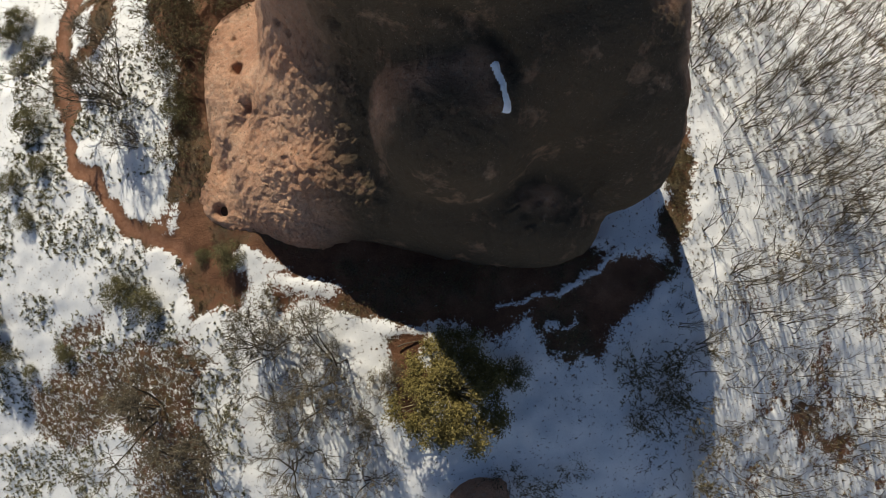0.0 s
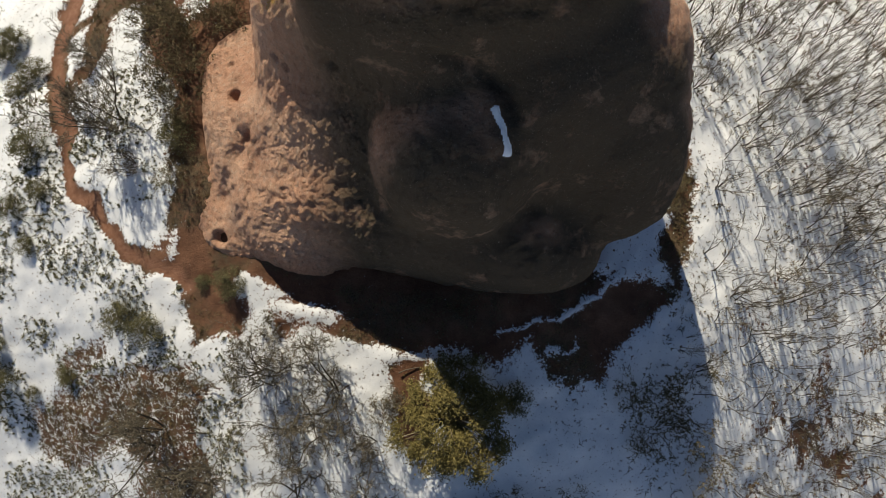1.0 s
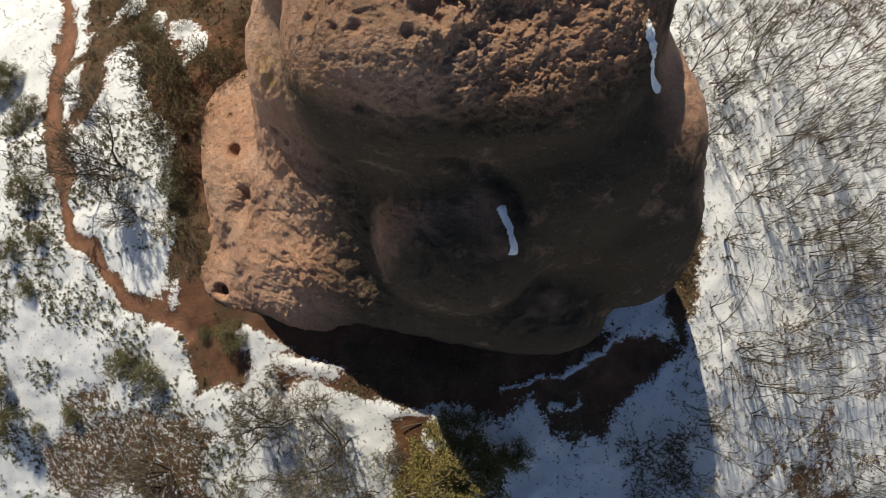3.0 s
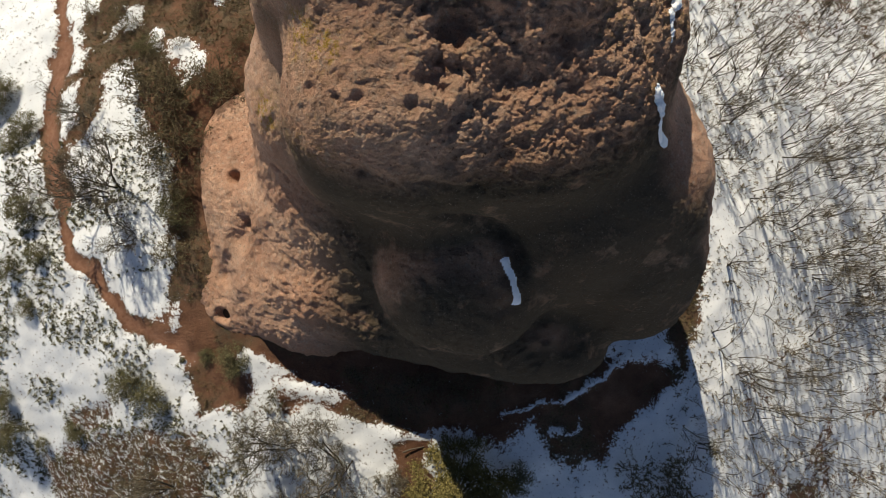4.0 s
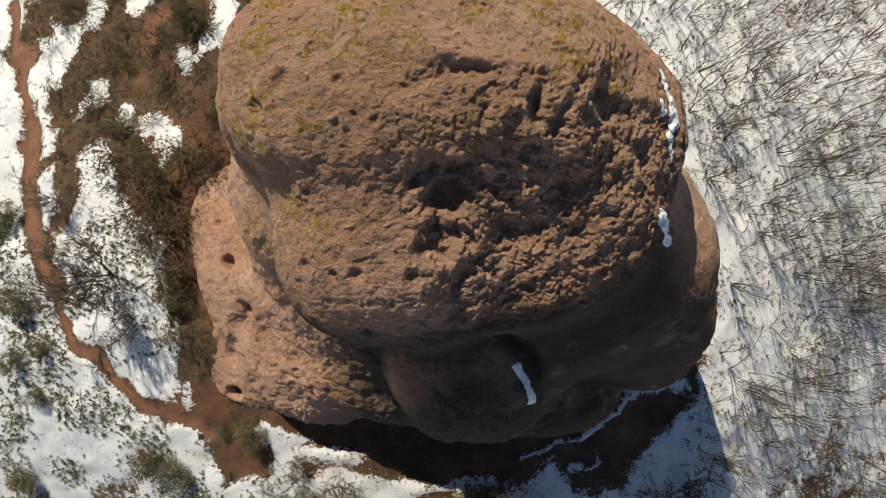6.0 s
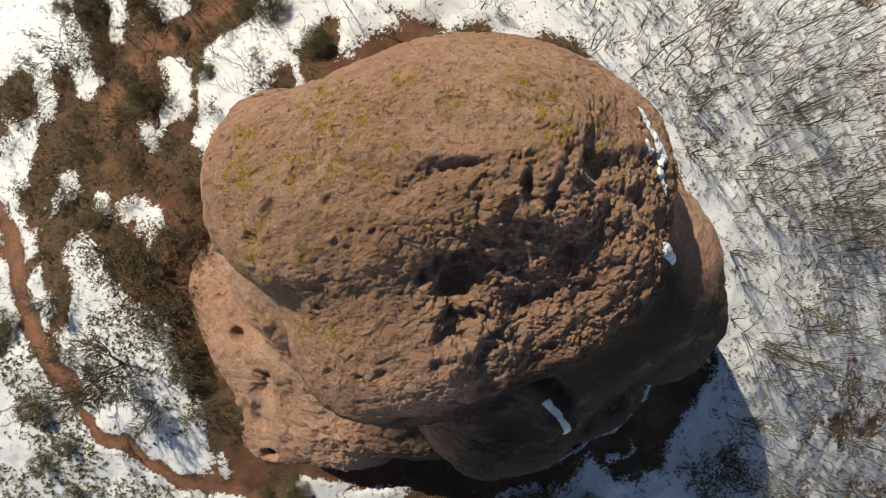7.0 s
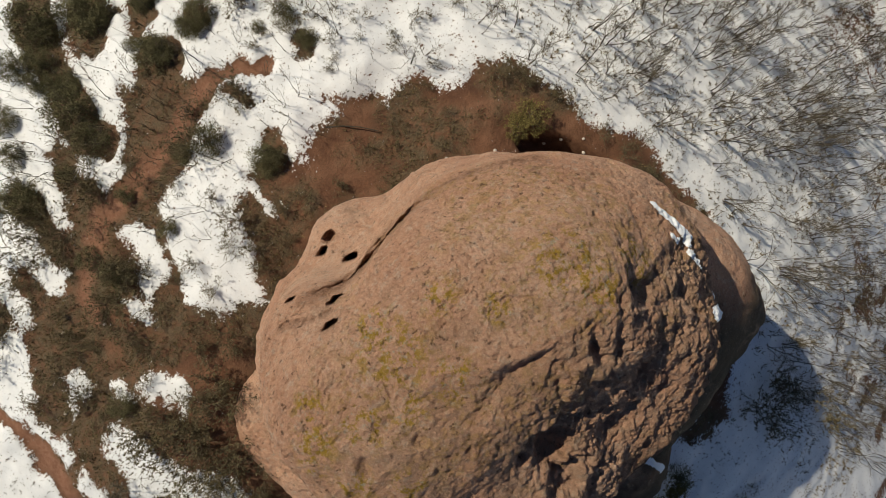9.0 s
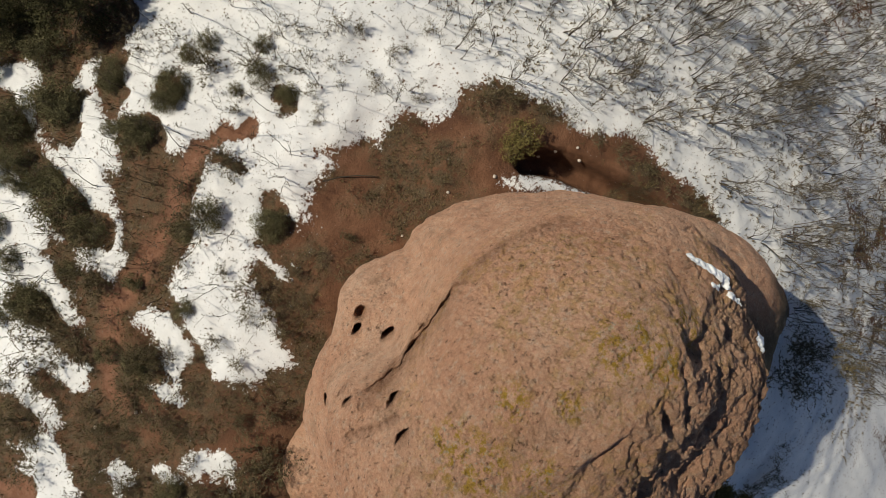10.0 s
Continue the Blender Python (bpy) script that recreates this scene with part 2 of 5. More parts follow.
def ground_cover(x, y):
    """Snow from 0 to 1, the trodden trail, and dead grass and leaf litter, over the plan."""
    wobble = 0.55 * fbm(flat3(x, y) * 0.45, 4, 71)
    x, y = x + wobble, y + 0.55 * fbm(flat3(x, y) * 0.45, 4, 93)
    s = 0.86 + 0.10 * fbm(flat3(x, y) * 0.3, 4, 50)
    s = s - 0.30 * smooth(14, 40, np.hypot(x - 4, y - 16)) * smooth(0.1, 0.7, fbm(flat3(x, y) * 0.25, 4, 52)) * smooth(12, 20, x)
    s = s - 0.34 * smooth(17, 24, x) * smooth(14, 0, y) * smooth(-0.1, 0.5, fbm(flat3(x, y) * 0.5, 4, 54))
    s = lay(s, outline(x, y, [(-30.2, 40.0), (-12.4, 36.4), (-13.6, 29.8), (-14.3, 24.1), (-16.3, 22.4), (-17.0, 16.5), (-18.9, 13.5), (-18.4, 19.5), (-20.9, 22.7), (-22.6, 26.7), (-24.7, 26.5), (-25.0, 23.8), (-26.5, 21.9), (-27.5, 21.2), (-27.9, 17.6), (-28.7, 18.5), (-29.4, 22.1), (-29.3, 27.5), (-27.8, 30.3)]), 0.05)
    s = lay(s, outline(x, y, [(-19.0, 12.7), (-17.1, 11.4), (-16.5, 8.8), (-14.1, 6.8), (-13.2, 4.2), (-15.2, 2.7), (-17.4, 2.7), (-17.6, 5.0), (-19.4, 6.2), (-21.1, 7.3), (-22.4, 8.9), (-19.6, 9.7)]), 0.05)
    s = lay(s, outline(x, y, [(-34.3, -2.9), (-30.5, -0.5), (-25.1, 0.8), (-18.0, 1.5), (-15.5, -0.4), (-17.1, -2.9), (-21.1, -6.0), (-25.2, -4.9), (-30.0, -7.5), (-32.8, -6.2)]), 0.40)
    s = lay(s, outline(x, y, [(-23.9, -6.7), (-19.3, -4.6), (-16.3, -7.1), (-17.9, -11.8), (-24.6, -12.5)]), 0.42)
    s = lay(s, outline(x, y, [(-30.0, 1.7), (-24.6, 3.3), (-25.5, 1.2), (-29.9, -0.5)]), 0.42)
    s = lay(s, outline(x, y, [(-11.7, 4.9), (-8.6, 3.8), (-4.3, 3.9), (-1.6, 1.9), (-0.9, 0.9), (-3.2, 1.4), (-5.5, 2.3), (-7.4, 3.1), (-10.9, 3.6)]), 0.05)
    s = lay(s, outline(x, y, [(-10.9, 6.0), (-2.4, 2.6), (3.7, 1.1), (6.3, 2.6), (8.4, -0.8), (12.3, 2.2), (15.8, 5.7), (15.3, 11.5), (17.4, 15.6), (17.3, 8.9), (16.2, 6.1), (12.2, 7.1), (4.4, 8.5), (-3.1, 8.4)]), 0.05)
    s = lay(s, outline(x, y, [(-3.2, 1.4), (-0.9, 1.1), (-0.9, -5.4), (-2.7, -4.3), (-3.2, -2.3)]), 0.05)
    s = lay(s, outline(x, y, [(1.3, 35.7), (2.7, 35.0), (4.8, 33.0), (6.8, 32.9), (9.4, 31.3), (11.2, 31.4), (12.6, 30.1), (13.7, 27.5), (14.2, 25.3), (15.2, 23.0), (16.7, 20.9), (17.3, 16.9), (17.4, 13.3), (16.4, 11.5), (9.9, 16.3), (-7.3, 25.7), (-4.5, 31.5), (-0.7, 34.2), (1.4, 34.5)]), 0.05)
    s = lay(s, outline(x, y, [(-8.6, 44.0), (-2.8, 41.3), (-5.4, 39.8), (-6.4, 39.8), (-7.7, 37.5), (-11.0, 36.9), (-12.3, 34.1), (-13.2, 30.4), (-12.5, 28.6), (-9.4, 28.0), (-8.8, 30.4), (-7.4, 33.6), (-2.9, 36.0), (-3.0, 32.5), (-6.2, 26.6), (-16.4, 22.3), (-23.9, 28.6), (-32.3, 36.6), (-26.2, 41.3), (-19.8, 38.5), (-18.5, 41.4), (-14.6, 39.6), (-10.8, 40.9)]), 0.05)
    s = lay(s, stroke(x, y, [(-5.4, 53.5), (-6.1, 52.7)], 1.48), 0.12, 0.4)
    s = lay(s, stroke(x, y, [(-7.4, 50.5), (-8.6, 49.5)], 1.52), 0.12, 0.4)
    s = lay(s, stroke(x, y, [(-11.8, 51.7), (-12.1, 46.8), (-12.2, 43.0)], 1.49), 0.12, 0.4)
    s = lay(s, stroke(x, y, [(-11.4, 53.5), (-11.5, 52.7)], 1.73), 0.12, 0.4)
    s = lay(s, stroke(x, y, [(-5.5, 45.3), (-6.6, 43.4)], 1.47), 0.12, 0.4)
    s = lay(s, stroke(x, y, [(-1.4, 45.6), (-1.9, 45.0)], 0.69), 0.12, 0.4)
    s = lay(s, stroke(x, y, [(2.8, 40.0), (2.3, 39.1)], 0.55), 0.12, 0.4)
    s = lay(s, stroke(x, y, [(-3.2, 49.6), (-4.0, 48.7)], 0.92), 0.12, 0.4)
    s = lay(s, stroke(x, y, [(-1.4, 40.9), (-0.6, 39.9)], 0.40), 0.12, 0.4)
    s = lay(s, stroke(x, y, [(-3.0, 35.1), (-4.4, 34.0)], 0.89), 0.12, 0.4)
    s = lay(s, stroke(x, y, [(-17.8, 40.8), (-18.9, 42.9)], 1.65), 0.12, 0.4)
    s = lay(s, stroke(x, y, [(-14.3, 40.4), (-15.3, 43.1)], 1.48), 0.12, 0.4)
    s = lay(s, stroke(x, y, [(-5.7, 59.8), (-5.9, 56.8)], 2.73), 0.12, 0.4)
    s = lay(s, stroke(x, y, [(-2.6, 55.4), (-2.1, 52.2)], 2.28), 0.12, 0.4)
    near = smooth(1.9, 0.6, foot_distance(x, y)) * np.maximum(smooth(-2, -7, x), smooth(20, 24, y))
    s = s + (0.05 - s) * near
    s = lay(s, stroke(x, y, [(-22.1, -3.0), (-20.0, -5.5)], 2.75), 0.36, 0.4)
    s = lay(s, stroke(x, y, [(-21.3, -7.4), (-19.4, -8.2)], 1.30), 0.36, 0.4)
    s = lay(s, outline(x, y, [(-14.4, 36.8), (-13.0, 36.1), (-13.3, 33.0), (-14.9, 32.4), (-14.7, 35.1)]), 0.86)
    s = lay(s, outline(x, y, [(-20.9, 39.0), (-19.5, 38.7), (-19.0, 37.7), (-20.6, 36.4), (-21.3, 38.4)]), 0.86)
    s = lay(s, outline(x, y, [(-25.0, 42.3), (-23.4, 39.7), (-22.8, 36.6), (-24.0, 36.8), (-25.1, 40.2)]), 0.86)
    s = lay(s, outline(x, y, [(-27.7, 38.2), (-24.1, 36.7), (-24.8, 34.7), (-26.6, 31.9), (-28.4, 34.0), (-27.5, 37.0)]), 0.86)
    s = lay(s, outline(x, y, [(-22.9, 32.0), (-22.3, 30.3), (-23.4, 29.7), (-23.7, 31.1)]), 0.86)
    s = lay(s, outline(x, y, [(-21.2, 29.1), (-19.8, 28.7), (-19.9, 27.6)]), 0.86)
    s = lay(s, outline(x, y, [(-17.9, 28.8), (-16.8, 25.9), (-17.6, 24.9), (-19.4, 27.1)]), 0.86)
    s = lay(s, outline(x, y, [(-21.9, 44.9), (-20.8, 43.2), (-22.5, 41.1), (-24.0, 43.1)]), 0.86)
    s = lay(s, outline(x, y, [(-17.1, 33.8), (-15.3, 32.0), (-16.5, 31.5)]), 0.86)
    s = lay(s, outline(x, y, [(-10.7, 36.6), (-8.2, 37.0), (-6.2, 34.8), (-6.7, 33.3), (-7.7, 33.4), (-9.0, 31.2), (-9.4, 28.5), (-12.7, 28.9), (-12.6, 31.4), (-11.3, 33.6)]), 0.86)
    s = lay(s, outline(x, y, [(-28.5, 29.6), (-26.9, 29.3), (-27.1, 27.2), (-29.0, 27.0), (-28.5, 27.8)]), 0.86)
    s = lay(s, outline(x, y, [(-29.1, 25.4), (-27.1, 26.2), (-26.7, 24.3), (-27.7, 22.4), (-28.8, 21.2), (-28.5, 23.3)]), 0.86)
    s = lay(s, outline(x, y, [(-24.5, 26.9), (-22.8, 27.3), (-23.3, 25.6), (-24.6, 25.2)]), 0.86)
    s = lay(s, outline(x, y, [(-29.5, 36.7), (-26.8, 36.2), (-26.4, 33.3), (-27.9, 30.9), (-28.8, 31.3)]), 0.86)
    s = lay(s, outline(x, y, [(-24.0, 31.6), (-22.4, 31.6), (-22.4, 29.9), (-25.5, 29.5), (-25.5, 30.2)]), 0.86)
    s = lay(s, outline(x, y, [(-27.1, 16.2), (-25.4, 21.1), (-24.1, 24.4), (-22.5, 23.7), (-21.0, 20.8), (-19.1, 19.0), (-19.0, 13.1), (-20.3, 11.3), (-22.8, 9.4), (-25.2, 11.8), (-26.8, 14.8)]), 0.86)
    s = lay(s, outline(x, y, [(-20.7, 6.7), (-19.1, 9.5), (-18.0, 10.7), (-18.7, 8.1), (-17.4, 4.6), (-17.4, 3.2), (-19.6, 1.4), (-21.1, 2.8), (-19.9, 5.1)]), 0.86)
    s = lay(s, outline(x, y, [(-5.6, 59.0), (-8.3, 55.8), (-7.1, 53.7), (-5.8, 54.3), (-5.9, 53.1), (-6.9, 52.5), (-6.3, 51.4), (-3.2, 50.3), (0.0, 52.3)]), 0.07, 0.45)
    s = lay(s, outline(x, y, [(-8.3, 51.9), (-7.1, 51.4), (-5.7, 49.2), (-6.7, 48.9), (-8.4, 48.3), (-8.9, 50.5)]), 0.07, 0.45)
    s = lay(s, outline(x, y, [(-5.4, 49.2), (-2.9, 49.7), (-3.2, 48.3), (-5.4, 47.1), (-6.0, 47.7)]), 0.07, 0.45)
    s = lay(s, outline(x, y, [(-11.1, 53.0), (-10.0, 51.2), (-10.5, 50.1), (-10.9, 47.5), (-11.0, 45.3), (-12.0, 44.5), (-14.0, 44.8), (-14.8, 44.0), (-13.8, 45.1), (-12.8, 47.8), (-12.1, 50.7), (-12.5, 51.5)]), 0.07, 0.45)
    s = lay(s, outline(x, y, [(-5.4, 45.9), (-4.4, 45.1), (-4.4, 43.7), (-5.8, 42.4), (-5.3, 41.5), (-3.3, 41.7), (-2.6, 41.0), (-4.2, 40.5), (-5.7, 39.6), (-7.2, 40.2), (-9.1, 38.0), (-11.3, 40.4), (-8.8, 42.5), (-9.0, 44.0), (-8.6, 44.1), (-8.1, 43.0), (-7.1, 43.7), (-7.3, 44.5)]), 0.07, 0.45)
    s = lay(s, outline(x, y, [(-1.6, 41.7), (-0.9, 41.2), (-0.9, 40.4), (-0.1, 39.7), (-2.2, 40.8)]), 0.07, 0.45)
    s = lay(s, outline(x, y, [(-3.0, 40.6), (-2.2, 38.6), (-2.3, 38.0), (-3.3, 38.5), (-3.4, 39.9)]), 0.07, 0.45)
    s = lay(s, outline(x, y, [(-3.0, 36.2), (-2.6, 35.4), (-3.5, 34.1), (-4.0, 32.5), (-5.5, 34.2)]), 0.07, 0.45)
    s = lay(s, outline(x, y, [(-13.4, 45.0), (-11.8, 43.8), (-11.8, 41.9), (-12.7, 40.8), (-14.5, 43.2)]), 0.07, 0.45)
    s = lay(s, outline(x, y, [(-18.1, 46.7), (-15.9, 45.0), (-15.7, 43.9), (-16.4, 42.0), (-16.7, 40.7), (-16.7, 39.2), (-17.3, 39.0), (-17.8, 40.2), (-17.7, 41.4), (-18.2, 43.3), (-19.7, 45.4)]), 0.88, 0.45)
    s = lay(s, outline(x, y, [(-21.2, 44.2), (-20.5, 43.2), (-21.8, 40.5), (-23.1, 41.1), (-23.4, 42.7)]), 0.88, 0.45)
    s = lay(s, outline(x, y, [(-21.1, 38.4), (-19.6, 38.4), (-18.7, 37.5), (-20.3, 36.4), (-21.2, 36.9)]), 0.88, 0.45)
    s = lay(s, outline(x, y, [(-25.5, 41.1), (-24.1, 40.9), (-23.2, 38.6), (-22.6, 36.9), (-23.2, 36.2), (-24.3, 37.7)]), 0.88, 0.45)
    s = lay(s, outline(x, y, [(-26.9, 37.8), (-25.8, 37.3), (-24.5, 36.0), (-24.8, 34.7), (-26.1, 35.2), (-26.2, 32.6), (-26.6, 31.8), (-29.1, 33.8), (-27.8, 36.1)]), 0.88, 0.45)
    s = lay(s, outline(x, y, [(-14.2, 36.7), (-13.5, 36.7), (-12.9, 35.9), (-13.1, 33.5), (-13.7, 32.5), (-15.1, 32.6), (-14.3, 33.9)]), 0.88, 0.45)
    s = lay(s, outline(x, y, [(-16.5, 32.8), (-15.3, 32.3), (-16.3, 31.5), (-17.0, 32.1)]), 0.88, 0.45)
    s = lay(s, outline(x, y, [(-22.9, 31.9), (-22.3, 30.7), (-23.1, 29.8), (-24.1, 30.4)]), 0.88, 0.45)
    s = lay(s, outline(x, y, [(-21.0, 29.1), (-19.9, 28.7), (-20.3, 27.7), (-21.3, 28.2)]), 0.88, 0.45)
    s = lay(s, outline(x, y, [(-18.3, 28.6), (-17.7, 28.1), (-18.6, 27.1), (-19.3, 27.5)]), 0.88, 0.45)
    s = lay(s, outline(x, y, [(-17.6, 27.5), (-16.5, 27.5), (-16.9, 25.7), (-18.0, 25.0), (-18.0, 26.4)]), 0.88, 0.45)
    s = lay(s, outline(x, y, [(-10.5, 36.7), (-8.4, 36.8), (-6.3, 35.1), (-5.4, 34.1), (-5.2, 32.4), (-6.1, 31.3), (-6.2, 31.9), (-5.9, 33.1), (-6.8, 34.1), (-8.2, 33.1), (-9.1, 31.4), (-9.3, 30.1), (-9.6, 28.5), (-10.6, 29.0), (-11.4, 30.2), (-12.3, 29.2), (-12.7, 30.5), (-11.9, 31.8), (-11.0, 32.9), (-11.8, 34.3), (-10.6, 35.6)]), 0.88, 0.45)
    s = lay(s, outline(x, y, [(-14.2, 43.4), (-11.2, 40.2), (-13.1, 39.2), (-13.6, 40.7), (-14.8, 42.4)]), 0.88, 0.45)
    s = lay(s, stroke(x, y, [(-9.7, 3.5), (-9.7, 3.5)], 0.12), 0.86, 0.4)
    s = lay(s, stroke(x, y, [(3.6, 3.1), (6.7, 4.0), (10.2, 5.4), (12.6, 7.5), (14.2, 9.9)], 0.23), 0.86, 0.4)
    s = lay(s, stroke(x, y, [(7.7, 1.5), (8.7, 3.0)], 0.20), 0.86, 0.4)
    s = lay(s, stroke(x, y, [(-13.1, 6.6), (-11.3, 4.1)], 0.41), 0.86, 0.4)
    s = lay(s, stroke(x, y, [(-12.5, 6.5), (-10.7, 6.0)], 0.41), 0.86, 0.4)
    s = lay(s, stroke(x, y, [(-9.7, 3.5), (-6.2, 2.2), (-1.8, 1.8)], 0.40), 0.86, 0.4)
    s = lay(s, stroke(x, y, [(-31.6, 40.3), (-30.8, 37.0), (-29.4, 31.5), (-29.5, 27.1), (-29.7, 24.2), (-28.8, 20.5), (-27.9, 17.6)], 0.54), 0.05, 0.4)
    s = lay(s, stroke(x, y, [(-29.6, 22.7), (-28.9, 18.6), (-27.8, 16.0), (-26.7, 13.4), (-24.2, 11.2), (-22.4, 9.1), (-20.1, 8.0), (-17.9, 7.3)], 0.55), 0.05, 0.4)
    s = lay(s, stroke(x, y, [(8.7, 25.7), (9.9, 23.7), (11.6, 19.9)], 0.5), 0.85)
    trail = smooth(0.5, -0.3, stroke(x, y, [(-31.6, 40.3), (-30.8, 37.0), (-29.4, 31.5), (-29.5, 27.1), (-29.7, 24.2), (-28.8, 20.5), (-27.9, 17.6), (-27.8, 16.0), (-26.7, 13.4), (-24.2, 11.2), (-22.4, 9.1), (-20.1, 8.0), (-17.9, 6.9)], 0.35))
    trail = np.maximum(trail, 0.9 * smooth(0.5, -0.3, stroke(x, y, [(-0.1, 40.2), (-1.5, 40.8), (-4.2, 41.1), (-7.1, 40.6), (-10.3, 39.3), (-12.5, 38.5), (-15.1, 38.1), (-17.2, 37.1), (-19.3, 35.4), (-19.8, 33.7)], 0.45)))
    s = s + (0.05 - s) * smooth(0.3, 0.8, trail)
    litter = smooth(-0.25, 0.5, fbm(flat3(x, y) * 0.22, 4, 60) + 0.6 * smooth(24, 32, y) + 0.4 * smooth(-14, -20, x) + 0.5 * smooth(-3, -10, x) * smooth(26, 30, y)) * (1 - trail)
    return np.clip(s, 0, 1), trail, litter


# ---- the rock ----
LUMPS = [  # centre, radii, turn
    (1.43, 21.80, 23.89, 4.99, 4.06, 8.27, -0.34),
    (-3.03, 18.84, 12.03, 8.71, 7.82, 8.33, -0.95),
    (6.42, 15.43, 19.19, 5.86, 3.95, 5.67, 0.60),
    (-10.38, 16.26, 9.41, 5.36, 9.40, 3.41, 0.37),
    (9.16, 17.26, 14.75, 2.30, 6.88, 8.75, 0.28),
    (-5.80, 21.59, 18.54, 4.41, 5.54, 5.06, -0.16),
    (-0.59, 10.08, 10.84, 10.65, 3.61, 4.84, -0.23),
    (2.10, 22.12, 16.16, 4.93, 5.76, 9.23, -0.57),
    (-2.19, 17.98, 23.83, 4.50, 4.79, 6.43, -0.22),
    (0.72, 12.58, 18.48, 4.18, 4.90, 4.46, -0.14),
    (8.82, 13.57, 13.52, 4.64, 3.89, 7.52, -0.13),
    (-2.96, 24.73, 17.81, 4.37, 2.65, 4.57, 1.11),
]
SHOULDERS = [
    (10.42, 12.25, 14.58, 2.30, 3.68, 3.04, 0.03),
    (-2.82, 21.89, 29.55, 3.85, 3.00, 2.30, -0.09),
    (-5.46, 23.42, 23.44, 2.30, 3.60, 5.92, -0.59),
    (2.99, 20.75, 24.37, 5.97, 5.13, 5.67, -0.53),
    (-12.60, 13.91, 7.33, 4.85, 6.13, 2.30, -0.08),
    (3.36, 16.37, 25.33, 3.61, 2.30, 3.20, 0.34),
    (-7.93, 14.47, 9.42, 6.45, 2.30, 5.68, -0.53),
]
BLEND, POWER = 0.7, 2.5


def rock_distance(p):
    """Distance to the rounded lumps that make up the rock, blended into one body."""
    total, least = None, None
    ds = []
    for cx, cy, cz, rx, ry, rz, turn in LUMPS + SHOULDERS:
        q = p - np.array((cx, cy, cz), p.dtype)
        c, s = math.cos(turn), math.sin(turn)
        a = np.abs(q[:, 0] * c + q[:, 1] * s) / rx + 1e-6
        b = np.abs(q[:, 1] * c - q[:, 0] * s) / ry + 1e-6
        e = np.abs(q[:, 2]) / rz + 1e-6
        ra, rb, re = a * np.sqrt(a), b * np.sqrt(b), e * np.sqrt(e)
        k = (a * ra + b * rb + e * re) ** (1 / POWER)
        k15 = k * np.sqrt(k)
        g = np.sqrt((ra / rx) ** 2 + (rb / ry) ** 2 + (re / rz) ** 2) / k15
        ds.append((k - 1) / g)
    least = np.minimum.reduce(ds)
    total = sum(np.exp(-(d - least) / BLEND) for d in ds)
    return least - BLEND * np.log(total)


def axis_steps(lo, hi, step, reach):
    core = np.arange(lo, hi + step / 2, step)
    grow = step * 1.17 ** np.arange(1, 60)
    out = np.cumsum(grow)
    out = out[out < reach]
    return np.concatenate([core[0] - out[::-1], core, core[-1] + out])


def build_ground():
    xs, ys = axis_steps(-44, 44, 0.25, 1800), axis_steps(-18, 66, 0.25, 1800)
    x, y = (a.ravel() for a in np.meshgrid(xs, ys))
    z = terrain(x, y)
    snow, trail, litter = ground_cover(x, y)
    depth = smooth(0.3, 0.75, snow) * 0.14
    z = z + depth - 0.08 * trail
    n = len(xs)
    i = (np.arange(len(ys) - 1)[:, None] * n + np.arange(n - 1)).ravel()
    faces = np.stack([i, i + 1, i + n + 1, i + n], -1)
    me = mesh_from("ground", np.stack([x, y, z], -1), faces, GROUND)
    for key, v in (("snow", snow), ("trail", trail), ("litter", litter)):
        point_value(me, key, v)
    return tagged(new("ground", me), "rolling hillside of red soil under patchy melting snow", "ground", kind="structure")


build_ground()


